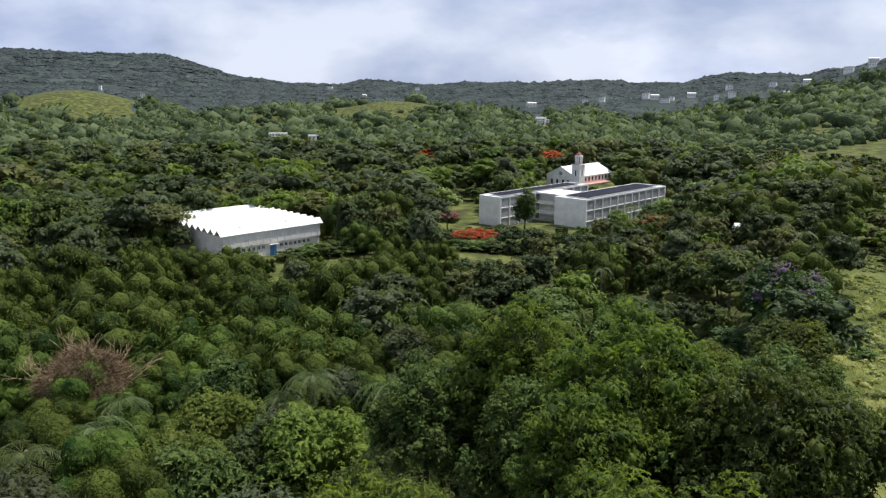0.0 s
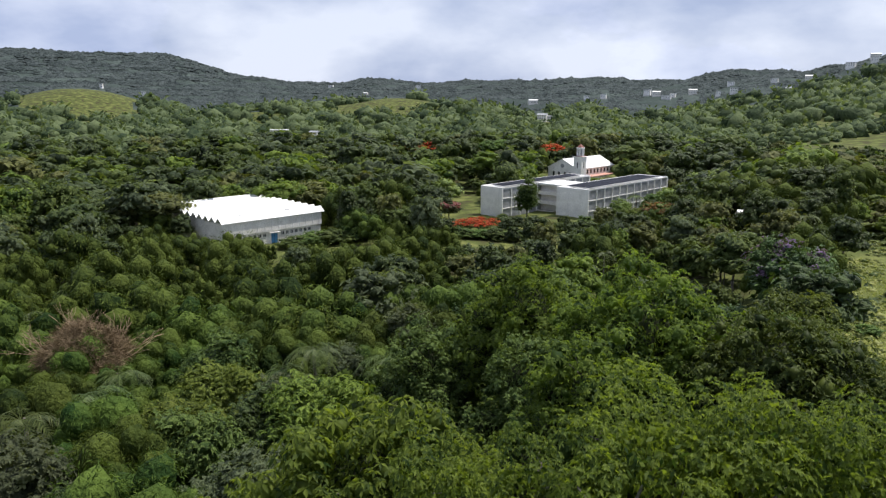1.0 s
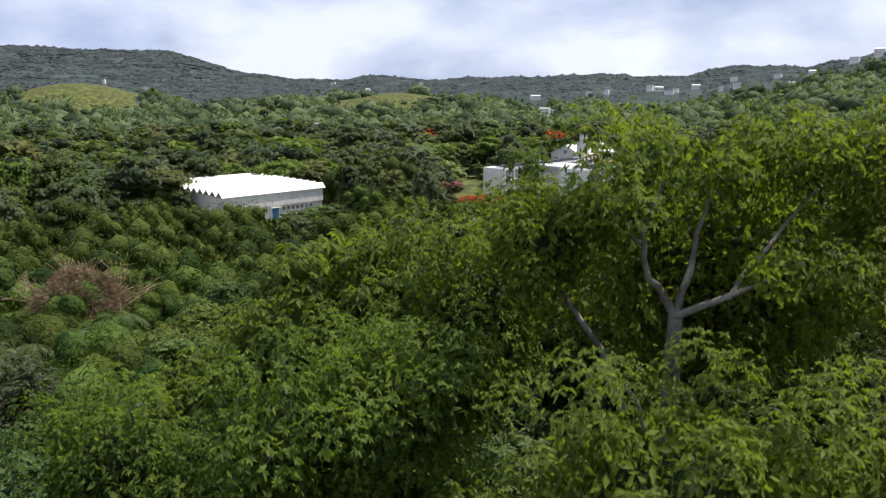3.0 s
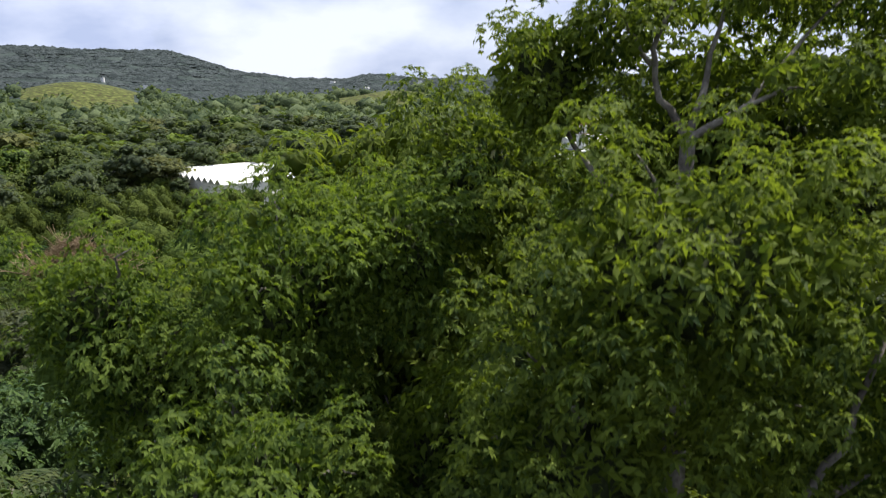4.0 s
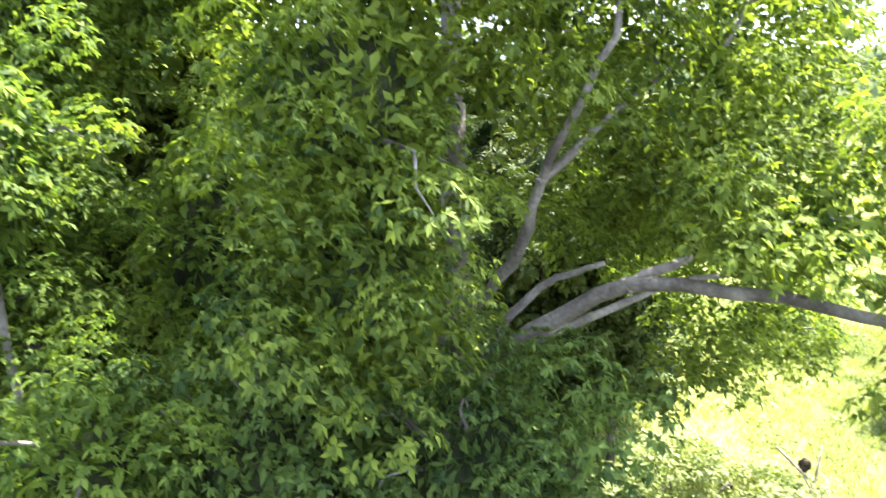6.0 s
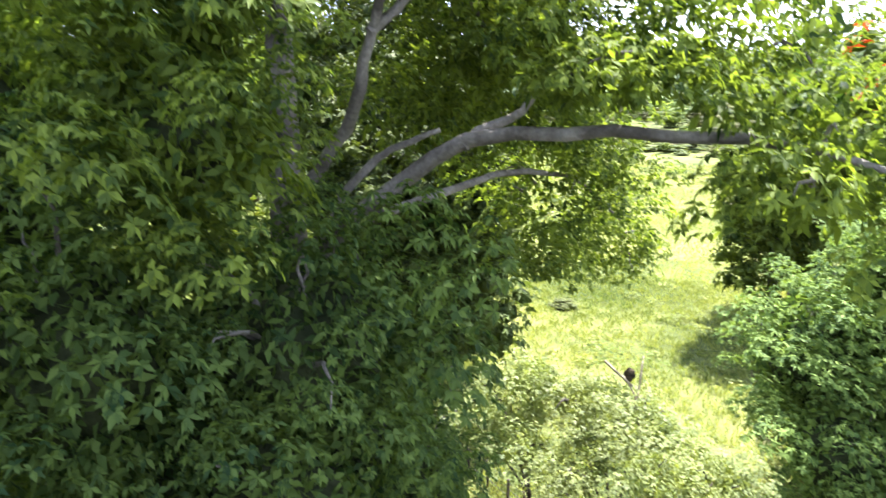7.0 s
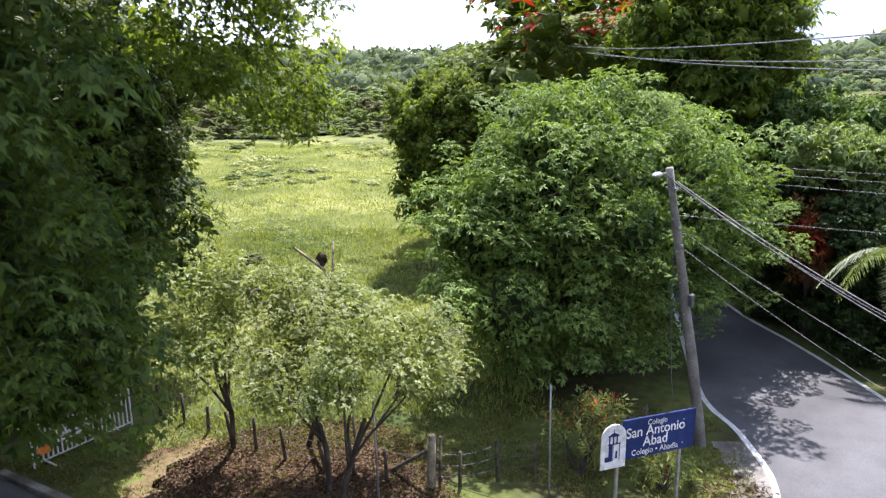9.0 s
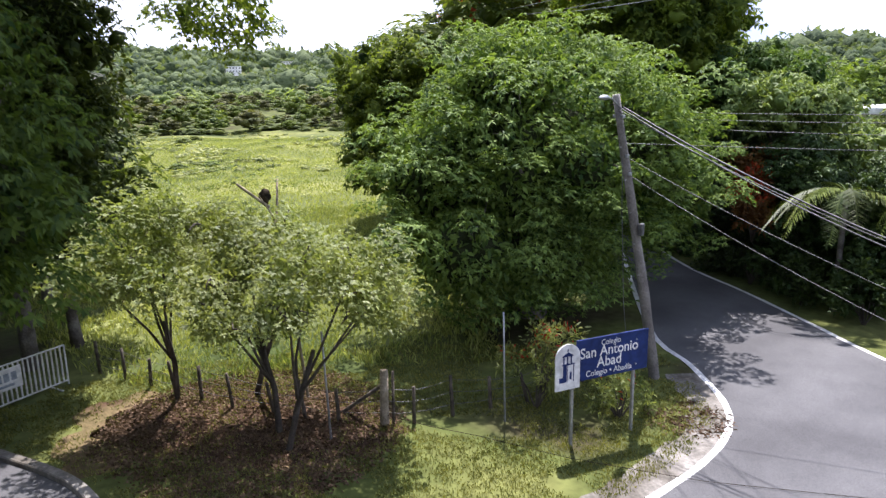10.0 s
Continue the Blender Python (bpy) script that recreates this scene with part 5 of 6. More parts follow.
    bmesh.ops.create_cone(bm, cap_ends=True, segments=8, radius1=1.75, radius2=0.1, depth=1.7, matrix=t @ Matrix.Translation((0, 0, 19.1)))
    part("cap_roof", bm, TILE_RED, tower, "red tiled pointed cap")


church()


def house(x, y, w, d, h, turn, wall_mat, roof_mat, pitched, rng, z=None):
    ground = float(height(x, y)) if z is None else z
    e = thing("house", (x, y, ground - 0.4), turn, 1, "small white flat-roofed house among trees" if not pitched else "small house with a pale pitched metal roof", "house", "houses on the slopes")
    boxed("wall", (-w / 2, -d / 2, -1.5), (w / 2, d / 2, h), wall_mat, e)
    if pitched:
        bm = bmesh.new()
        a = [bm.verts.new((sx * (w / 2 + 0.4), yy, zz)) for sx in (-1, 1) for yy, zz in ((-d / 2 - 0.4, h), (0, h + d * 0.22), (d / 2 + 0.4, h))]
        bm.faces.new((a[0], a[3], a[4], a[1]))
        bm.faces.new((a[1], a[4], a[5], a[2]))
        bm.faces.new((a[0], a[1], a[2]))
        bm.faces.new((a[5], a[4], a[3]))
        bm.faces.new((a[0], a[2], a[5], a[3]))
        part("roof", bm, roof_mat, e)
    else:
        boxed("roof", (-w / 2 - 0.4, -d / 2 - 0.4, h), (w / 2 + 0.4, d / 2 + 0.4, h + 0.35), roof_mat, e)
    n = max(2, int(w / 3))
    for i in range(n):
        cx = -w / 2 + w * (i + 0.5) / n
        boxed("window", (cx - 0.6, -d / 2 - 0.06, h - 2.1), (cx + 0.6, -d / 2 + 0.02, h - 0.8), DARK_GLASS, e)
        if h > 5:
            boxed("window", (cx - 0.6, -d / 2 - 0.06, h - 5.2), (cx + 0.6, -d / 2 + 0.02, h - 3.9), DARK_GLASS, e)


def build_houses():
    rng = random.Random(8)
    for i, (x, y, w, d, h) in enumerate(HOUSES):
        far = math.hypot(x, y)
        house(x, y, w, d, h + (4 if far > 500 else 0), rng.uniform(-25, 25) - math.degrees(math.atan2(x, y)) * 0.5, WHITE if i % 3 else CREAM, ROOF_WHITE if i % 4 else LOUVRE, i % 3 == 0, rng)


build_houses()

# ---- the roadside ----
ASPHALT = mottled("asphalt", (0.058, 0.058, 0.061), (0.10, 0.10, 0.103), 0.35, 30, 0.8, 0.35, 0.25)
LINE = mottled("road_paint", (0.440, 0.440, 0.424), (0.640, 0.640, 0.624), 1.2, 14, 0.7, 0.3, 0.1)
CONCRETE = mottled("old_concrete", (0.085, 0.075, 0.06), (0.24, 0.225, 0.20), 0.8, 9, 0.9, 0.2, 0.4)
DIRT = mottled("bare_earth", (0.090, 0.064, 0.038), (0.203, 0.150, 0.090), 0.9, 9, 0.95, 0.1, 0.6)
# brown mould, made darker to paint in the small trees' shadow
MOULD_SHADOW = mottled("leaf_mould_shadow", (0.030, 0.018, 0.011), (0.085, 0.050, 0.030), 0.9, 9, 0.95, 0.1, 0.6)
STEEL = mottled("galvanised_steel", (0.240, 0.248, 0.256), (0.360, 0.368, 0.376), 2, 12, 0.45, 0.5, 0.05, metal=0.6)
POLE_WOOD = mottled("weathered_pole", (0.128, 0.116, 0.105), (0.247, 0.232, 0.210), 1.5, 18, 0.9, 0.2, 0.5)
POST_WOOD = mottled("dark_post", (0.045, 0.038, 0.03), (0.13, 0.11, 0.085), 3, 18, 0.9, 0.2, 0.5)
POST_PALE = mottled("sawn_post", (0.180, 0.150, 0.105), (0.300, 0.255, 0.188), 3, 18, 0.9, 0.2, 0.5)
CABLE = mottled("cable", (0.05, 0.05, 0.052), (0.13, 0.13, 0.135), 3, 10, 0.5, 0.4, 0.0)
SIGN_BLUE = mottled("sign_blue", (0.010, 0.022, 0.095), (0.015, 0.032, 0.125), 0.8, 6, 0.6, 0.2, 0.0)
SIGN_WHITE = mottled("sign_white", (0.595, 0.595, 0.595), (0.697, 0.697, 0.697), 0.8, 6, 0.4, 0.4, 0.0)
WHITE_STEEL = mottled("white_steel", (0.495, 0.495, 0.477), (0.666, 0.666, 0.648), 1.5, 12, 0.4, 0.4, 0.0)
ORANGE = mottled("orange_plate", (0.60, 0.16, 0.03), (0.75, 0.24, 0.05), 2, 8, 0.5, 0.3, 0.0)
GREY_MARK = mottled("grey_print", (0.22, 0.25, 0.30), (0.32, 0.35, 0.40), 3, 12, 0.6, 0.3, 0.0)
LITTER = foliage("dry_leaf", (0.06, 0.036, 0.022), (0.22, 0.15, 0.10), 0.8, 0.1, 0.9, 0.1, 0.1)
SOIL = mottled("bare_soil", (0.075, 0.045, 0.028), (0.20, 0.135, 0.080), 0.5, 7, 0.95, 0.1, 0.6, c=(0.12, 0.095, 0.045))
LAWN = foliage("lawn_blade", (0.085, 0.105, 0.024), (0.27, 0.265, 0.085), 0.5, 0.3, 0.6, 0.2, 0.1, tone=0.8)
NEST = mottled("termite_nest", (0.02, 0.016, 0.012), (0.06, 0.045, 0.03), 6, 20, 1.0, 0.1, 0.6)


def curve_through(points, step=0.35):
    """A smooth line through the corners given."""
    p = [Vector((*q, 0)) for q in points]
    p = [p[0] * 2 - p[1], *p, p[-1] * 2 - p[-2]]
    out = []
    for a, b, c, d in zip(p, p[1:], p[2:], p[3:]):
        n = max(2, int((c - b).length / step))
        for i in range(n):
            t = i / n
            out.append(0.5 * ((2 * b) + (c - a) * t + (2 * a - 5 * b + 4 * c - d) * t * t + (3 * b - a - 3 * c + d) * t ** 3))
    return out + [p[-2]]


def strip(line, a, b, z, rng=None, wob=0.0):
    """A flat band beside a line, from a to b metres to its right."""
    bm = bmesh.new()
    rows = []
    for i, p in enumerate(line):
        d = (line[min(i + 1, len(line) - 1)] - line[max(i - 1, 0)]).normalized()
        s = Vector((d.y, -d.x, 0))
        j = rng.uniform(-wob, wob) if rng else 0
        rows.append((bm.verts.new(p + s * (a + j) + Vector((0, 0, z))), bm.verts.new(p + s * (b + (rng.uniform(-wob, wob) if rng else 0)) + Vector((0, 0, z)))))
    for (p, q), (r, s) in zip(rows, rows[1:]):
        bm.faces.new((p, q, s, r))
    bmesh.ops.recalc_face_normals(bm, faces=bm.faces)
    if sum(f.normal.z for f in bm.faces) < 0:
        bmesh.ops.reverse_faces(bm, faces=bm.faces)
    return bm


INNER = curve_through([(47, 22), (36, 16), (27.3, 10.9), (24.86, 8.42), (22.46, 6.41), (20.5, 5.62), (18.2, 5.55), (15.6, 6.0), (12.3, 6.7), (9.2, 8.3), (7.2, 11.2), (6.6, 14.8), (6.9, 18.2), (6.3, 21.4), (5.4, 25.0)])
OUTER = curve_through([(54, 25), (45, 19), (39.1, 13.9), (35.75, 9.8), (32.43, 6.0), (29.65, 2.9), (26, -2.5), (21, -12)], 0.8)


def build_road():
    rng = random.Random(4)
    bm = bmesh.new()
    ring = OUTER + [Vector((-9, -12, 0)), Vector((-9, 3, 0)), Vector((1, 5, 0)), Vector((4.0, 9, 0)), Vector((3.4, 14, 0)), Vector((3.2, 25, 0))] + INNER[::-1]
    bm.faces.new([bm.verts.new((p.x, p.y, 0.02)) for p in ring])
    bmesh.ops.triangulate(bm, faces=bm.faces)
    if sum(f.normal.z for f in bm.faces) < 0:
        bmesh.ops.reverse_faces(bm, faces=bm.faces)
    road = part("road", bm, ASPHALT, None)
    tagged(road, "worn grey asphalt road bending round the verge", "road", kind="structure")
    edge = [p for p in INNER if p.y < 22 and not (p.x < 12.0)]
    line = part("edge_line", strip(edge, -0.10, 0.12, 0.026, rng, 0.012), LINE, road, "white painted edge line")
    part("edge_line", strip(OUTER[4:-3], -0.04, 0.17, 0.026, rng, 0.012), LINE, road, "white painted edge line")
    shoulder = [p for p in INNER if p.x > 10.0 and p.y < 8.2 and p.x < 24.5]
    sh = part("shoulder", strip(shoulder, 0.06, 1.2, 0.024, rng, 0.12), CONCRETE, None)
    tagged(sh, "cracked concrete road shoulder with dirt on it", "road shoulder", kind="structure")
    bm = bmesh.new()
    k = [p for p in INNER if p.x < 9.2 and p.y > 11]
    rings = []
    for i, p in enumerate(k):
        d = (k[min(i + 1, len(k) - 1)] - k[max(i - 1, 0)]).normalized()
        s = Vector((d.y, -d.x, 0))
        rings.append([bm.verts.new(p + s * a + Vector((0, 0, z))) for a, z in ((0.0, 0.0), (0.02, 0.13), (0.05, 0.16), (0.30, 0.16), (0.33, 0.0))])
    for a, b in zip(rings, rings[1:]):
        for i in range(4):
            bm.faces.new((a[i], a[i + 1], b[i + 1], b[i]))
    for r in (rings[0], rings[-1]):
        bm.faces.new(r)
    bmesh.ops.recalc_face_normals(bm, faces=bm.faces)
    tagged(part("kerb", bm, CONCRETE, None), "worn concrete kerb along the grass", "kerb", kind="structure")
    patch = thing("bare_earth", (10.2, 20.6, 0.012), 20, 1, "patch of bare brown earth in the verge", "earth", kind="structure")
    bm = bmesh.new()
    vs = [bm.verts.new((math.cos(a) * 1.7 * rng.uniform(0.6, 1.1), math.sin(a) * 1.1 * rng.uniform(0.6, 1.1), 0)) for a in (i * 0.2618 for i in range(24))]
    bm.faces.new(vs)
    part("earth", bm, DIRT, patch)
    # leaf mould patch with the tree shadow put into its colour
    patch = thing("bare_earth", (12.4, 17.0, 0.016), 115, 1, "leaf mould under the small trees, darkened for their shadow", "earth", kind="structure")
    bm = bmesh.new()
    bm.faces.new([bm.verts.new((math.cos(a) * 4.6 * rng.uniform(0.75, 1.05), math.sin(a) * 2.7 * rng.uniform(0.7, 1.05), 0)) for a in (i * 0.1309 for i in range(48))])
    part("earth", bm, MOULD_SHADOW, patch)


build_road()


def scatter(name, label, category, n, inside, area, mat, length, width, gen, up=1.0, k=5, spread=0.06, flat=0.0):
    """Blades or fallen leaves over a stretch of ground, one object."""
    x0, x1, y0, y1 = area
    X, Y = gen.uniform(x0, x1, n), gen.uniform(y0, y1, n)
    keep = inside(X, Y)
    X, Y = X[keep], Y[keep]
    P = np.repeat(np.stack([X, Y, height(X, Y) - 0.02 + 0.05 * flat], -1), k, 0)
    P[:, :2] += gen.normal(size=(len(P), 2)) * spread
    D = gen.normal(size=P.shape) * 0.35 + [0, 0, up]
    if flat:
        D = gen.normal(size=P.shape) * [1, 1, 0.25]
    V, F = leaf_shapes(P, D, length, width, gen)
    V[:, 2] = np.maximum(V[:, 2], height(V[:, 0], V[:, 1]) + 0.005)
    tagged(sheet(name, V, F, mat), label, category, kind="stuff")


def off_road(X, Y):
    """Left of the road's inner edge: the verge and the meadow."""
    px, py = np.array([p.x for p in INNER]), np.array([p.y for p in INNER])
    out = np.zeros(len(X), bool)
    for s in range(0, len(X), 4000):
        d = (X[s:s + 4000, None] - px) ** 2 + (Y[s:s + 4000, None] - py) ** 2
        i = np.clip(d.argmin(1), 1, len(px) - 2)
        tx, ty = px[i + 1] - px[i - 1], py[i + 1] - py[i - 1]
        out[s:s + 4000] = (X[s:s + 4000] - px[i]) * ty - (Y[s:s + 4000] - py[i]) * tx > 0
        out[s:s + 4000] &= d.min(1) > 0.35
    return out


def behind_fence(X, Y):
    return np.interp(Y, (10, 14.2, 19.4, 26), (20.5, 14.6, 12.2, 11.0)) < X


def polar(X, Y, a0, a1, r0, r1):
    r, az = np.hypot(X, Y), np.degrees(np.arctan2(X, Y))
    return (az > a0) & (az < a1) & (r > r0) & (r < r1)


def bare_soil(x, y, r, label):
    """A worn patch of earth with a ragged edge, lying on the verge."""
    a = np.arange(48) * 2 * math.pi / 48
    rim = r * (1 + 0.16 * np.sin(3 * a + x) + 0.10 * np.sin(7 * a + y) + 0.05 * np.sin(13 * a))
    V = [(x, y, 0)] + [(x + rim[i] * k * math.cos(a[i]), y + rim[i] * k * math.sin(a[i]), 0) for k in (0.5, 1.0) for i in range(48)]
    V = np.array(V)
    V[:, 2] = height(V[:, 0], V[:, 1]) + 0.012
    F = [(0, 1 + i, 1 + (i + 1) % 48) for i in range(48)]
    F += [t for i in range(48) for j in ((i + 1) % 48,) for t in ((1 + i, 49 + i, 49 + j), (1 + i, 49 + j, 1 + j))]
    tagged(sheet("bare_soil", V, np.array(F), SOIL), label, "ground", kind="structure")


def build_grass():
    gen = np.random.default_rng(61)
    bare_soil(9.9, 20.0, 2.5, "reddish brown trodden earth on the verge")
    bare_soil(12.6, 16.2, 2.6, "brown earth under the small trees")
    scatter("lawn_grass", "short mown grass on the verge", "grass", 30000, lambda X, Y: off_road(X, Y) & polar(X, Y, 10, 80, 12, 27) & (gen.uniform(size=len(X)) < np.minimum(np.hypot(X - 9.9, Y - 20.0) / 3.2, np.hypot(X - 12.6, Y - 16.2) / 3.4) ** 2) & (waves(X, Y, 4, 3) > -0.9), (5, 26, 5, 28), LAWN, 0.13, 0.032, gen, k=6, spread=0.08)
    scatter("tall_grass", "tall yellow-green meadow grass", "grass", 17000, lambda X, Y: behind_fence(X, Y) & off_road(X, Y) & polar(X, Y, 18, 56, 25, 62), (8, 52, 10, 60), GRASS, 0.42, 0.05, gen, k=7, spread=0.2)
    scatter("tall_grass", "tall yellow-green meadow grass further off", "grass", 24000, lambda X, Y: in_field(X, Y) & polar(X, Y, 14, 50, 60, 165), (15, 120, 40, 160), GRASS, 0.40, 0.075, gen, k=8, spread=0.7)
    scatter("leaf_litter", "dry brown fallen leaves under the small trees", "leaves", 4600, lambda X, Y: polar(X - 11.9, Y - 17.2, -180, 180, 0, 4.6) & off_road(X, Y), (8, 17, 12, 22), LITTER, 0.13, 0.06, gen, k=7, spread=0.15, flat=1)
    scatter("leaf_litter", "dry leaves and twigs swept onto the road shoulder", "leaves", 500, lambda X, Y: polar(X - 20.6, Y - 6.8, -180, 180, 0, 1.3), (18, 24, 5, 9), LITTER, 0.22, 0.06, gen, k=6, spread=0.12, flat=1)


def meadow_scrub():
    """Soft tufts and low scrub over the meadow, thicker in drifts and towards its wooded edge."""
    gen = np.random.default_rng(67)
    az, r = np.radians(gen.uniform(14, 47, 9000)), 26 + 160 * np.sqrt(gen.uniform(0, 1, 9000))
    X, Y = np.sin(az) * r, np.cos(az) * r
    drift = waves(X, Y, 26, 8) + 0.7 * waves(X, Y, 9, 5) + np.where(np.degrees(az) < 25, 0.9, 0.0)
    ok = in_field(X, Y) & behind_fence(X, Y) & off_road(X, Y) & (drift > 0.35) & ((r > 42) | (gen.uniform(size=len(X)) < 0.3))
    X, Y, r = X[ok], Y[ok], r[ok]
    P = np.stack([X, Y, height(X, Y) + 0.06], -1)
    P = P[spaced(P, 1.15)]
    for name, label, mat, lo, hi in (("meadow_tufts", "soft tufts of tall meadow grass", GRASS, 0.0, 0.62), ("meadow_scrub", "low pale green scrub in the meadow", LEAF_THICKET, 0.62, 1.0)):
        pick = gen.uniform(size=len(P))
        q = P[(pick >= lo) & (pick < hi)]
        for near in (True, False):
            d = np.hypot(q[:, 0], q[:, 1])
            k = q[(d < 90) == near]
            if len(k):
                tagged(sheet(name, *set_clumps(k, gen.uniform(0.35, 0.85, len(k)) * (1.0 if near else 1.35), "fine" if near else "mid_broad", gen, 0.65), mat), label + (" by the fence" if near else " further off"), "grass" if mat is GRASS else "scrub", kind="stuff")


build_grass()
meadow_scrub()


def wire(name, points, r, mat, parent=None):
    V, F = [], []
    tube(V, F, points, [r] * len(points), 5)
    return sheet(name, np.concatenate(V), np.concatenate(F), mat, parent, smooth=True)


def fence():
    rng = random.Random(9)
    f = thing("wire_fence", (14.6, 14.1, 0), 0, 1, "old wire fence on leaning dark wooden posts", "fence")
    line = curve_through([(10.9, 26.4), (11.6, 23.3), (12.0, 20.9), (12.6, 18.6), (14.6, 14.1), (17.0, 12.4), (19.6, 11.0), (23.5, 10.6)], 0.25)
    run, heads = 0.0, []
    base = Vector((14.6, 14.1, 0))
    for i, (a, b) in enumerate(zip(line, line[1:])):
        run += (b - a).length
        if run > 1.12:
            run = rng.uniform(-0.15, 0.1)
            if (a - base).length < 0.7:
                heads.append((base.copy(), Vector((0.05, -0.02, 1.3))))
                continue
            lean = Vector((rng.uniform(-0.2, 0.12), rng.uniform(-0.12, 0.18), rng.uniform(1.05, 1.35)))
            heads.append((a.copy(), lean))
            V, F = [], []
            tube(V, F, [a - base + lean * t for t in (-0.15, 0.5, 1.0)], [0.065, 0.06, 0.055], 7, rng)
            sheet("post", np.concatenate(V), np.concatenate(F), POST_WOOD, f)
    for hgt in (0.3, 0.6, 0.9):
        pts = []
        for (p, d), (q, e) in zip(heads, heads[1:]):
            a, b = p - base + d * hgt, q - base + e * hgt
            pts += [a, a.lerp(b, 0.5) - Vector((0, 0, rng.uniform(0.01, 0.06)))]
        pts.append(heads[-1][0] - base + heads[-1][1] * hgt)
        wire("fence_wire", pts, 0.008, CABLE, f)
    V, F = [], []
    tube(V, F, [(0, 0, -0.1), (0.02, 0, 0.9), (0.03, -0.02, 1.78)], [0.14, 0.13, 0.125], 10, rng)
    sheet("gate_post", np.concatenate(V), np.concatenate(F), POST_PALE, f)
    V, F = [], []
    tube(V, F, [(-0.2, 1.6, 0.05), (0.0, 0.1, 1.25)], [0.07, 0.06], 7, rng)
    sheet("brace", np.concatenate(V), np.concatenate(F), POST_WOOD, f)
    V, F = [], []
    tube(V, F, [(0.25, -0.15, -0.1), (0.28, -0.15, 1.7)], [0.05, 0.05], 6, rng)
    sheet("post", np.concatenate(V), np.concatenate(F), POST_WOOD, f)
    for x, y, h, dx in ((17.0, 11.25, 3.55, -0.05), (12.95, 14.7, 3.4, -0.12)):
        s = thing("steel_stake", (x, y, 0), 0, 1, "thin tall rusty grey steel stake by the fence", "stake")
        V, F = [], []
        tube(V, F, [(0, 0, -0.2), (dx * 0.5, 0.02, h * 0.5), (dx, 0.03, h)], [0.035, 0.033, 0.03], 6)
        sheet("stake", np.concatenate(V), np.concatenate(F), STEEL, s)


fence()


def lettering(text, width, x, z, mat, parent, bold=0.0):
    cu = bpy.data.curves.new("lettering", "FONT")
    cu.body, cu.align_x, cu.size, cu.offset = text, "CENTER", 1.0, bold
    ob = new("lettering", cu)
    me = bpy.data.meshes.new_from_object(ob.evaluated_get(bpy.context.evaluated_depsgraph_get()))
    bpy.data.objects.remove(ob)
    xs = [v.co.x for v in me.vertices]
    s = width / (max(xs) - min(xs))
    me.transform(Matrix.Translation((x, -0.034, z)) @ Matrix.Rotation(radians(90), 4, "X") @ Matrix.Diagonal((s, s * 1.08, s, 1)))
    me.materials.append(mat)
    t = new("lettering", me)
    t.parent = parent
    return t


def sign():
    s = thing("school_sign", (16.34, 9.15, 0), -27.5, 1, "blue school sign with white lettering on two grey posts", "sign")
    b = boxed("sign_panel", (0.70, -0.03, 1.97), (3.16, 0.03, 3.19), SIGN_BLUE, s, bevel=0.008, label="dark blue panel")
    bm = bmesh.new()
    outline = [(-0.02, 1.82), (0.78, 1.82), (0.78, 2.76)] + [(0.38 + 0.4 * math.cos(a), 2.76 + 0.4 * math.sin(a)) for a in (math.pi * i / 16 for i in range(1, 16))] + [(-0.02, 2.76)]
    a, c = [bm.verts.new((x, -0.075, z)) for x, z in outline], [bm.verts.new((x, -0.035, z)) for x, z in outline]
    bm.faces.new(a)
    bm.faces.new(c[::-1])
    for i in range(len(a)):
        j = (i + 1) % len(a)
        bm.faces.new((a[i], c[i], c[j], a[j]))
    bmesh.ops.recalc_face_normals(bm, faces=bm.faces)
    w = part("emblem_panel", bm, SIGN_WHITE, s, "white arched panel with a blue tower emblem")
    for x0, x1, z0, z1 in ((0.22, 0.34, 2.05, 2.55), (0.36, 0.37, 2.05, 2.55), (0.18, 0.60, 2.55, 2.59), (0.22, 0.26, 2.59, 2.8), (0.34, 0.38, 2.59, 2.8), (0.46, 0.50, 2.59, 2.8),
                           (0.20, 0.54, 2.8, 2.84), (0.36, 0.38, 2.92, 3.02), (0.10, 0.22, 2.05, 2.2), (0.56, 0.58, 2.05, 2.55), (0.44, 0.50, 2.12, 2.34)):
        boxed("emblem_bar", (x0, -0.085, z0), (x1, -0.075, z1), SIGN_BLUE, w)
    bm = bmesh.new()
    vs = [bm.verts.new((x, -0.082, z)) for x, z in ((0.20, 2.84), (0.54, 2.84), (0.37, 2.93))]
    bm.faces.new(vs)
    part("emblem_bar", bm, SIGN_BLUE, w)
    lettering("Colegio", 0.66, 1.84, 2.94, SIGN_WHITE, b, 0.01)
    lettering("San Antonio", 1.98, 1.80, 2.63, SIGN_WHITE, b, 0.012)
    lettering("Abad", 0.84, 1.80, 2.30, SIGN_WHITE, b, 0.012)
    lettering("Colegio \u2022 Abad\u00eda", 1.58, 1.80, 2.06, SIGN_WHITE, b, 0.01)
    for x in (0.62, 2.74):
        p = boxed("post", (x - 0.045, 0.03, -0.2), (x + 0.045, 0.12, 3.0), STEEL, s, bevel=0.012)
        for z in (2.15, 2.9):
            boxed("bolt", (x - 0.02, -0.045, z), (x + 0.02, -0.03, z + 0.04), STEEL, p)


sign()


def sag(a, b, drop, n=18):
    a, b = Vector(a), Vector(b)
    return [a.lerp(b, i / n) - Vector((0, 0, drop * 4 * (i / n) * (1 - i / n))) for i in range(n + 1)]


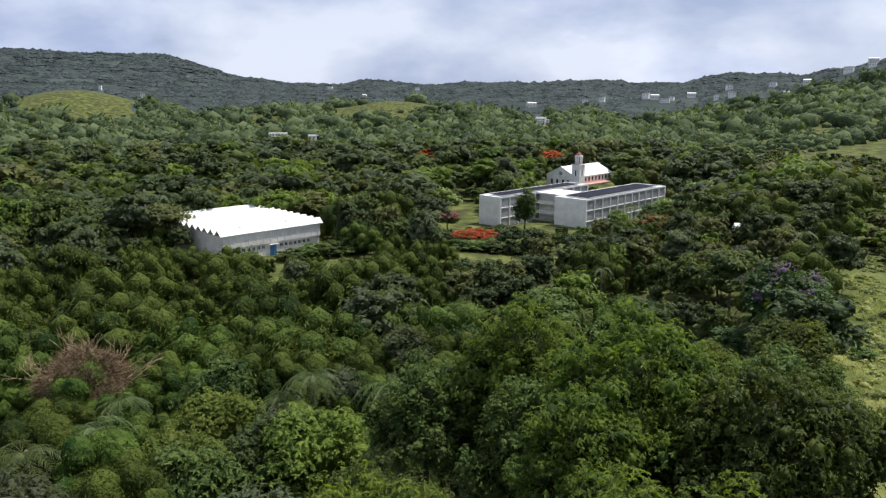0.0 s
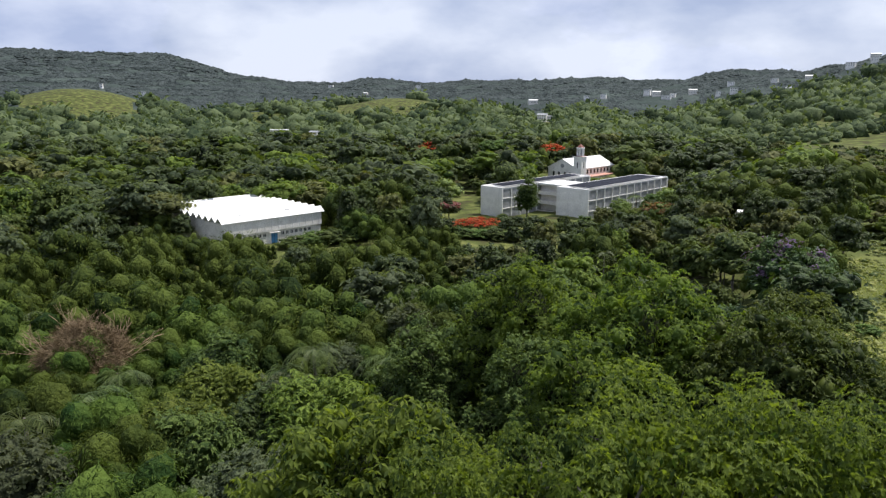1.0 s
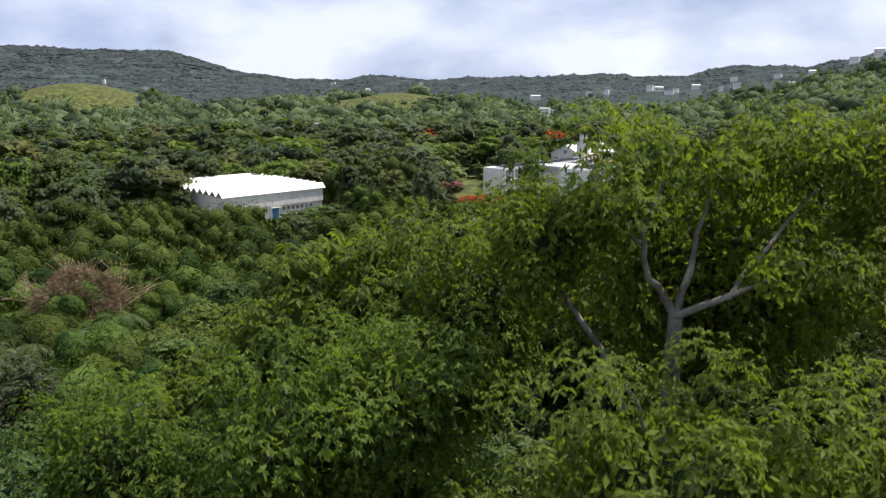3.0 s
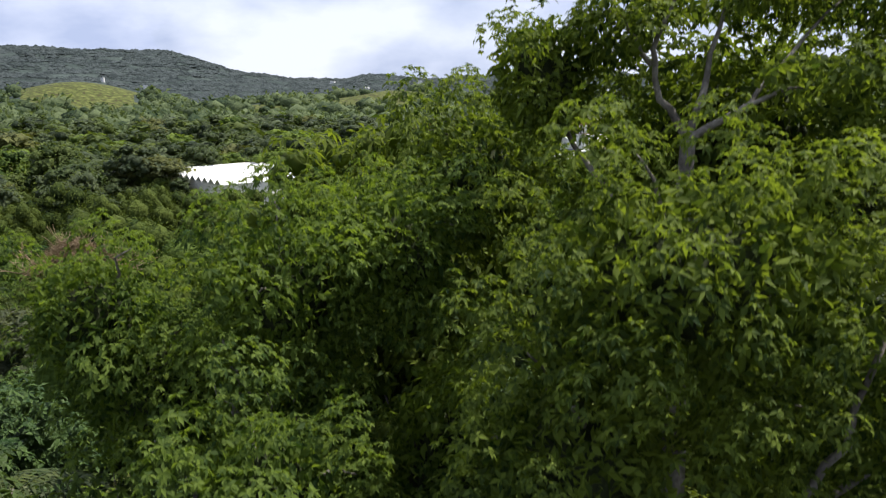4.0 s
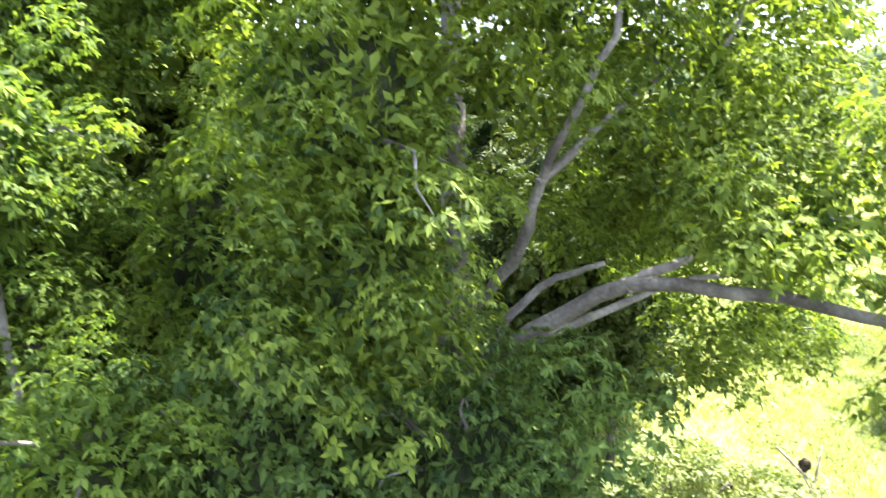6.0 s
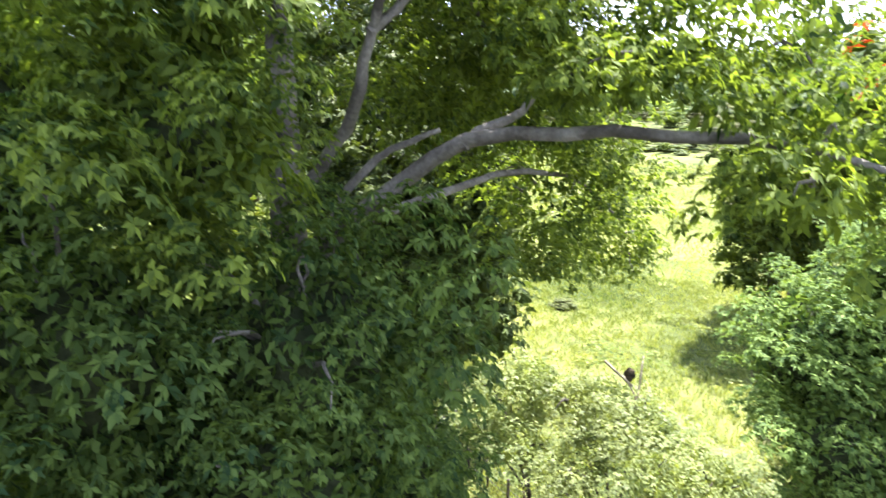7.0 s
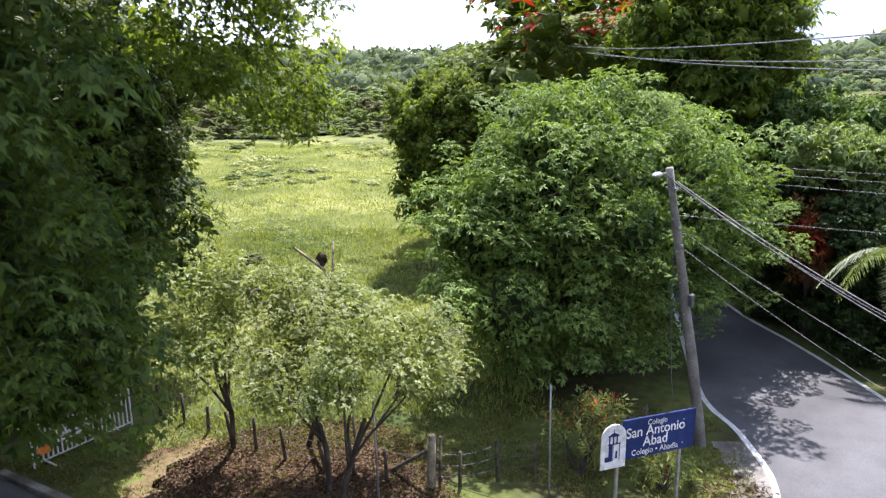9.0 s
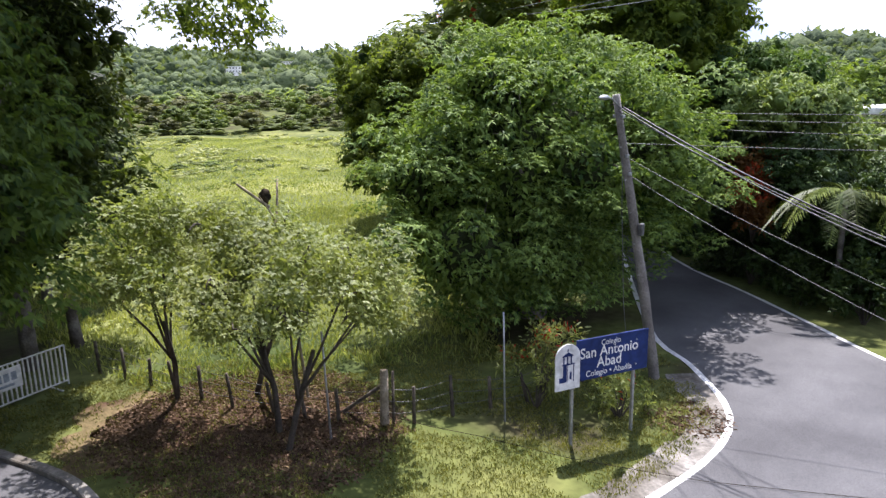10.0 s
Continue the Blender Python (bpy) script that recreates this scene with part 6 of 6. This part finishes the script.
def utility_pole():
    base = Vector((22.99, 8.93, 0))
    top = Vector((21.68, 10.19, 9.8)) - base
    p = thing("utility_pole", tuple(base), 0, 1, "leaning weathered wooden utility pole with a street lamp", "pole")
    V, F = [], []
    rng = random.Random(2)
    n = 10
    tube(V, F, [top * (i / n) - Vector((0, 0, 0.3 if i == 0 else 0)) for i in range(n + 1)], [0.19 - 0.075 * i / n for i in range(n + 1)], 12, rng)
    sheet("pole", np.concatenate(V), np.concatenate(F), POLE_WOOD, p, smooth=True)
    at = top * 0.965
    V, F = [], []
    tube(V, F, [at, at + Vector((-0.6, -0.1, 0.22)), at + Vector((-1.25, -0.25, 0.28))], [0.035, 0.03, 0.028], 7)
    arm = sheet("lamp_arm", np.concatenate(V), np.concatenate(F), STEEL, p, smooth=True)
    bm = bmesh.new()
    bmesh.ops.create_uvsphere(bm, u_segments=12, v_segments=8, radius=1, matrix=Matrix.Translation(at + Vector((-1.55, -0.3, 0.28))) @ Matrix.Rotation(radians(12), 4, "Z") @ Matrix.Diagonal((0.36, 0.14, 0.085, 1)))
    part("lamp_head", bm, STEEL, arm, "grey street lamp head")
    for z, s in ((0.93, 0.5), (0.80, 0.35), (0.74, 0.35)):
        q = top * z
        boxed("bracket", (-0.06, -s / 2, -0.05), (0.06, s / 2, 0.05), STEEL, p, Matrix.Translation(q) @ Matrix.Rotation(radians(-25), 4, "Z"), 0.01)
    boxed("meter_box", (-0.14, -0.3, 5.2), (0.1, -0.16, 5.6), CABLE, p, Matrix.Translation(top * 0.55 * 0 + Vector((top.x * 0.55, top.y * 0.55, 0))), 0.02)
    for i in range(12):
        q = top * (0.28 + 0.055 * i)
        boxed("step_bolt", (0.12 if i % 2 else -0.26, -0.012, -0.012), (0.26 if i % 2 else -0.12, 0.012, 0.012), STEEL, p, Matrix.Translation(q))
    V, F = [], []
    down = thing("ground_wire", tuple(base), 0, 1, "thin guy wire hanging beside the pole", "cable")
    wire("cable", [top * 0.8 + Vector((-0.15, 0, 0)), top * 0.62 + Vector((-0.55, 0.1, 0)), top * 0.3 + Vector((-1.0, 0.3, 0)), Vector((-1.0, 0.5, 0))], 0.012, CABLE, down)
    head = base + top
    runs = ((head * 0.96 + Vector((0.6, 0, 0)), (14.5, -12, 4.6), 1.25, 0.022), (head - Vector((0, 0, 0.32)), (14.6, -12, 4.3), 1.35, 0.018), (head - Vector((0, 0, 0.42)), (14.4, -12, 4.5), 1.2, 0.012),
            (base + top * 0.80, (15.4, -12, 2.9), 0.9, 0.010), (base + top * 0.74, (14.2, -12, 2.4), 1.0, 0.010),
            ((21.9, 10.0, 8.25), (28.0, -10, 8.2), 0.12, 0.01), ((33.0, 12.5, 8.8), (36.0, -8, 9.1), 0.2, 0.012), ((33.0, 12.5, 8.5), (36.0, -8, 8.7), 0.2, 0.012), ((33.0, 12.5, 8.1), (36.0, -8, 8.2), 0.25, 0.012),
            ((50, 36.5, 16.2), (4, -8, 13.2), 0.9, 0.016), ((50, 35.7, 15.9), (4.6, -9, 12.7), 0.95, 0.016), ((50, 34.9, 16.0), (5.2, -10, 12.4), 1.0, 0.016))
    for i, (a, b, drop, r) in enumerate(runs):
        c = thing("overhead_cable", tuple(a), 0, 1, "grey overhead cable sagging across the road" if i < 5 else "thin overhead line between poles", "cable", "overhead lines")
        pts = [q - Vector(a) for q in sag(a, b, drop)]
        wire("cable", pts, r, CABLE, c)


utility_pole()
low = thing("ground_line", (14.6, 14.1, 0), 0, 1, "thin black line running over grass and road", "cable")
wire("cable", [Vector((x - 14.6, y - 14.1, z)) for x, y, z in ((14.6, 14.0, 0.35), (15.0, 12.6, 0.24), (15.47, 11.08, 0.2), (16.02, 8.4, 0.16), (16.6, 6.8, 0.12), (17.26, 5.15, 0.06), (19.1, 1.4, 0.05))], 0.009, NEST, low)


def barricade():
    b = thing("crowd_barrier", (10.0, 25.3, 0.0), 191, 1.4, "white steel crowd barrier with a printed banner", "barrier")
    for z in (0.12, 1.06):
        V, F = [], []
        tube(V, F, [(0, 0, z), (1.3, 0, z), (2.6, 0, z)], [0.022] * 3, 8)
        sheet("rail", np.concatenate(V), np.concatenate(F), WHITE_STEEL, b, smooth=True)
    for x in (0.0, 2.6):
        V, F = [], []
        tube(V, F, [(x, 0, 0.02), (x, 0, 1.06)], [0.022] * 2, 8)
        sheet("end_post", np.concatenate(V), np.concatenate(F), WHITE_STEEL, b, smooth=True)
    for i in range(1, 22):
        boxed("bar", (2.6 * i / 22 - 0.017, -0.014, 0.12), (2.6 * i / 22 + 0.017, 0.014, 1.06), WHITE_STEEL, b)
    for x in (0.35, 2.25):
        boxed("foot", (x - 0.03, -0.3, 0.0), (x + 0.03, 0.3, 0.03), WHITE_STEEL, b, bevel=0.008)
    ban = boxed("banner", (1.15, 0.03, 0.45), (2.05, 0.045, 0.98), SIGN_WHITE, b, label="white banner with grey print")
    for i in range(4):
        boxed("print_bar", (1.27 + 0.18 * i, 0.046, 0.66), (1.40 + 0.18 * i, 0.052, 0.86), GREY_MARK, ban)
    boxed("print_bar", (1.35, 0.046, 0.53), (1.85, 0.052, 0.59), GREY_MARK, ban)
    boxed("plate", (2.2, 0.03, 0.3), (2.5, 0.045, 0.5), ORANGE, b, label="orange plate")


barricade()

# small pale trees on the verge
for base, masses, seed in ((((11.7, 21.0), (11.2, 20.4)), [(10.4, 20.2, 5.7, 1.6, 1.5, 1.2), (9.3, 20.6, 4.9, 1.3, 1.2, 0.9), (11.0, 19.6, 6.8, 1.1, 1.0, 0.7), (11.9, 20.6, 5.3, 1.1, 1.1, 0.9), (9.9, 18.6, 5.0, 1.2, 1.1, 0.9)], 71),
                           (((12.3, 16.3), (12.3, 17.0)), [(12.4, 17.4, 5.6, 1.5, 1.4, 1.0), (11.0, 16.8, 4.9, 1.3, 1.2, 0.9), (12.0, 18.6, 6.2, 1.0, 1.0, 0.7), (10.3, 15.8, 4.2, 1.0, 1.0, 0.7)], 72),
                           (((11.75, 15.2), (12.4, 14.6)), [(12.4, 14.9, 5.2, 1.5, 1.4, 1.0), (11.2, 14.2, 4.6, 1.1, 1.0, 0.8), (13.9, 14.2, 5.2, 1.4, 1.2, 0.9), (13.4, 13.2, 4.4, 1.1, 1.0, 0.8), (14.8, 14.4, 4.2, 1.1, 1.0, 1.0)], 73),
                           (((13.5, 19.1), (13.9, 18.0)), [(14.0, 17.6, 5.4, 1.4, 1.3, 1.0), (14.6, 16.4, 4.7, 1.3, 1.2, 1.0), (13.2, 18.8, 6.0, 1.0, 1.0, 0.7)], 74)):
    (x, y), (tx, ty) = base
    big_tree("small_tree", "small slender tree with pale green leaves on thin dark trunks",
             [(x, y, -0.1), (x * 0.7 + tx * 0.3 + 0.1, y * 0.7 + ty * 0.3, 1.3), (tx, ty, 3.0)], [0.10, 0.085, 0.06],
             [([(x * 0.6 + tx * 0.4, y * 0.6 + ty * 0.4, 1.6), m[:3]], 0.05, 0.02) for m in masses], masses, LEAF_PALE, seed,
             form="fine", size=(0.24, 0.56), gap=0.72, flat=0.75, bark=BARK_DARK, twigs=14, core=0, inner=36)

snag = thing("dead_branch", (14.2, 17.2, 0), 0, 1, "pale branch with thin leaf sprays above the small trees", "branch")
for path in ([(0, 0, 0.2), (-0.2, 0.4, 4.6), (-0.2, 0.9, 6.2), (-0.6, 1.1, 7.0)], [(-0.2, 0.8, 6.0), (0.2, 1.2, 6.5), (0.5, 1.5, 7.3)], [(-0.25, 1.0, 6.5), (-1.0, 1.6, 7.3)]):
    V, F = [], []
    tube(V, F, path, [0.05, 0.04, 0.03, 0.012][:len(path)], 6, random.Random(3))
    sheet("branch", np.concatenate(V), np.concatenate(F), POST_PALE, snag, smooth=True)
spray = np.array([(-0.8, 1.6, 7.5), (-1.1, 2.0, 7.7), (0.45, 1.5, 7.3), (0.8, 1.2, 7.1), (-0.3, 1.2, 7.2), (0.2, 1.9, 7.5), (-1.5, 1.7, 7.3)])
tagged(sheet("leaf_spray", *set_clumps(spray, np.array([0.5, 0.42, 0.4, 0.45, 0.3, 0.35, 0.4]), "fine", np.random.default_rng(6), 0.3), LEAF_LIME, snag), "thin sprays of yellow-green leaves")
nest = bmesh.new()
bmesh.ops.create_icosphere(nest, subdivisions=3, radius=0.22, matrix=Matrix.Translation((13.95, 18.39, 6.85)) @ Matrix.Diagonal((0.8, 0.8, 1.15, 1)))
for v in nest.verts:
    v.co += v.normal * noise.noise(v.co * 9) * 0.05
tagged(part("termite_nest", nest, NEST, None), "dark round termite nest on a bare branch", "nest")


def shrub(name, label, category, x, y, r, h, leaf, blossom, share, seed, length=0.22, width=0.06, z=0.0):
    gen = np.random.default_rng(seed)
    e = thing(name, (x, y, z), 0, 1, label, category)
    lobes = [(gen.uniform(-0.6, 0.6) * r, gen.uniform(-0.6, 0.6) * r, h * gen.uniform(0.35, 0.8), r * gen.uniform(0.3, 0.5), r * gen.uniform(0.3, 0.5), h * gen.uniform(0.2, 0.3)) for i in range(9)]
    v, f = crown(lobes, 9, 7, length, width, -0.1, 0.08, gen, (0.3, 1.05), 0.2, 5200)
    n = len(v) // 4
    pick = (gen.uniform(size=n) < share) & (v[::4, 2] > h * 0.55)
    sheet("leaves", v, f, [leaf, blossom], e, np.concatenate([pick, pick]))
    V, F = [], []
    for q in lobes:
        tube(V, F, bend((0, 0, -0.1), q[:3], 0.1, 3, random.Random(seed), 0.06), [0.035, 0.03, 0.02, 0.008], 5)
    sheet("stem", np.concatenate(V), np.concatenate(F), BARK_DARK, e)


shrub("flowering_shrub", "straggly shrub with red and orange flowers behind the sign", "shrub", 18.4, 11.0, 1.3, 2.9, LEAF_PALE, LEAF_RED, 0.14, 81)
shrub("flowering_shrub", "low feathery shrub with a few orange flowers under the sign", "shrub", 19.4, 8.6, 1.0, 1.5, LEAF_PALE, LEAF_RED, 0.04, 82)
for i, (x, y, r, h) in enumerate(((33.5, 4.2, 1.6, 3.2), (31.6, 1.6, 1.5, 2.8), (42, 14.5, 2.2, 4.4), (35.0, 7.0, 1.3, 2.6), (37.2, 9.9, 1.4, 2.8))):
    shrub("roadside_shrub", "dark leafy shrub on the bank beside the road", "shrub", x, y, r, h, LEAF_DARK, LEAF_DARK, 0.1, 90 + i, 0.32, 0.14)
for i, (x, y, z, leafm) in enumerate(((35.8, 9.6, 5.6, LEAF_RED), (37.2, 10.4, 6.5, LEAF_RUST), (38.5, 9.0, 6.0, LEAF_RUST))):
    shrub("croton_shrub", "croton shrub with dark red and yellow leaves", "shrub", x, y, 1.2, 3.6, LEAF_RUST, leafm, 0.5, 110 + i, 0.34, 0.12, z - 3.0)


def big_palm(x, y, z, n, length, seed):
    gen, rng = np.random.default_rng(seed), random.Random(seed)
    e = thing("palm_tree", (x, y, 0), 0, 1, "young palm with long arching pale green fronds", "palm")
    V, F = [], []
    tube(V, F, bend((0, 0, -0.2), (0, 0, z), 0, 4, rng, 0.04), [0.18, 0.15, 0.13, 0.12, 0.11], 8)
    sheet("trunk", np.concatenate(V), np.concatenate(F), BARK, e)
    for i in range(n):
        V, F = [], []
        frond(V, F, (0, 0, z), i * 2.4 + rng.uniform(-0.2, 0.2), length * rng.uniform(0.8, 1.1), rng.uniform(0.5, 2.2), gen, 0.72, 46)
        sheet("frond", np.concatenate(V), np.concatenate(F), LEAF_LIME if i % 2 else LEAF_PALM, e)


for x, y, masses, seed in ((39.4, 11.8, [(39.4, 11.8, 2.6, 2.2, 2.0, 2.6), (39.0, 11.4, 5.6, 2.0, 1.9, 2.4)], 131), (37.4, 8.2, [(37.4, 8.2, 2.4, 1.9, 1.9, 2.4), (37.2, 8.0, 5.2, 1.8, 1.7, 2.2)], 132), (36.4, 4.4, [(36.4, 4.4, 2.2, 2.0, 2.0, 2.2), (36.6, 4.2, 4.6, 1.7, 1.7, 1.8)], 133), (42.0, 15.4, [(42.0, 15.4, 2.6, 2.2, 2.1, 2.6), (42.2, 15.2, 6.0, 2.0, 2.0, 2.4)], 134)):
    big_tree("hedge_tree", "dark leafy tree in the tall hedge along the road", [(x, y, -0.2), (x, y, 2.5), (x + 0.1, y, 5)], [0.16, 0.13, 0.06], [], masses, LEAF_DARK, seed, form="coarse", size=(0.34, 0.66), gap=0.8, twigs=6)
big_tree("tree", "small tree with big bright green leaves over the hedge", [(38.9, 9.8, -0.2), (38.9, 9.8, 4), (38.7, 9.9, 7.5)], [0.16, 0.13, 0.07], [], [(38.4, 10.0, 9.0, 2.1, 2.0, 1.3), (39.2, 7.8, 8.8, 1.7, 1.7, 1.1)], LEAF_FRESH, 135, form="coarse", size=(0.4, 0.7), gap=0.85, twigs=8, core=0)
big_palm(34.9, 5.6, 5.4, 15, 3.6, 5)
big_palm(36.5, 2.6, 5.5, 12, 3.4, 6)

# taller woods across the road and behind the shade tree
for x, y, top, w, leafm, seed in ((41.5, 17.5, 19.5, 4.6, LEAF_HERO, 121), (36.0, 33.5, 13.0, 3.6, LEAF_HERO, 122), (44, 12.5, 12.0, 3.6, LEAF_MID, 123), (43.0, 8.0, 8.2, 2.6, LEAF_FRESH, 124), (49, 20, 16, 4.6, LEAF_HERO, 125), (43, 38.0, 14.0, 4.0, LEAF_LIME, 126)):
    big_tree("tree", "tall broadleaf tree with a dense crown across the road", [(x, y, -0.3), (x + 0.2, y, top * 0.4), (x, y + 0.2, top * 0.8)], [0.35, 0.28, 0.1], [],
             [(x, y, top - w * 0.85, w, w, w * 0.85), (x, y, top - w * 1.9, w * 0.9, w * 0.9, w * 0.9, 0.5)], leafm, seed, form="coarse", size=(0.5, 0.95), gap=1.0, twigs=14, core=0.3)
rngp = random.Random(77)
# unseen trees added behind the junction to block sky light from the near crowns
for kind_, x, y, tall in (("broad", -15, -5, 18), ("dark", -14, 5, 17), ("broad", -17, -15, 18), ("spread", -7, -20, 17), ("dark", 3, -22, 18), ("broad", 13, -21, 16), ("dark", -20, 12, 17), ("broad", -25, 0, 18), ("broad", 24, -26, 15)):
    plant(kind_, x, y, tall, "near", rngp)
plant("sparse_flame", 49.5, 29.4, 23.5, "near", rngp)
for kind_, x, y, tall in (("palm", 47, 28, 15), ("broad", 52, 14, 11), ("dark", 56, 24, 13), ("broad", 60, 10, 12), ("spread", 66, 18, 12), ("tall", 58, 32, 13), ("dark", 72, 28, 14), ("broad", 50, 3, 10), ("palm", 57, 3, 11), ("broad", 70, 5, 11),
                          ("dark", 58, 44, 12), ("tall", 78, 60, 10), ("broad", 84, 40, 12), ("spread", 90, 60, 11), ("broad", 88, 16, 12), ("dark", 84, 4, 12)):
    plant(kind_, x, y, tall, "near", rngp)
house(55.0, 8.5, 11, 9, 6.5, -75, WHITE, ROOF_WHITE, False, rngp, 2.0)
for i in range(560):
    az, r = rngp.uniform(17, 50), 180 + 160 * rngp.random() ** 1.2
    x, y = math.sin(radians(az)) * r, math.cos(radians(az)) * r
    low = 0.6 + 0.4 * min(1.0, (r - 120) / 120)
    kind_ = ("thicket", "thicket", "broad", "thicket", "broad", "thicket", "palm", "thicket", "broad", "thicket")[i % 10]
    small = kind_ == "thicket"
    tall = (rngp.uniform(0.9, 2.2) if small else rngp.uniform(3.0, 7.0)) * low
    if r < 160:
        plant(kind_, x, y, tall, "mid", rngp, wide=2.2 if small else 1.0)
    else:
        mass_plant(kind_, x, y, tall, "far", rngp, 3.0 if small else 1.1, ("leaf_lime", "leaf_olive"))
join_masses("meadow_woods")
for i in range(40):
    az, r = rngp.uniform(13, 33), rngp.uniform(50, 165)
    x, y = math.sin(radians(az)) * r, math.cos(radians(az)) * r
    if in_field(x, y) and float(waves(x, y, 30, 8)) > -0.2:
        plant("thicket", x, y, rngp.uniform(0.7, 1.9), "mid", rngp, wide=1.6)
for i in range(26):
    az, r = rngp.uniform(18.0, 22.4), rngp.uniform(66, 122)
    plant("bush", math.sin(radians(az)) * r, math.cos(radians(az)) * r, rngp.uniform(0.9, 2.2), "mid", rngp, text="low green bush at the edge of the meadow", wide=1.5)
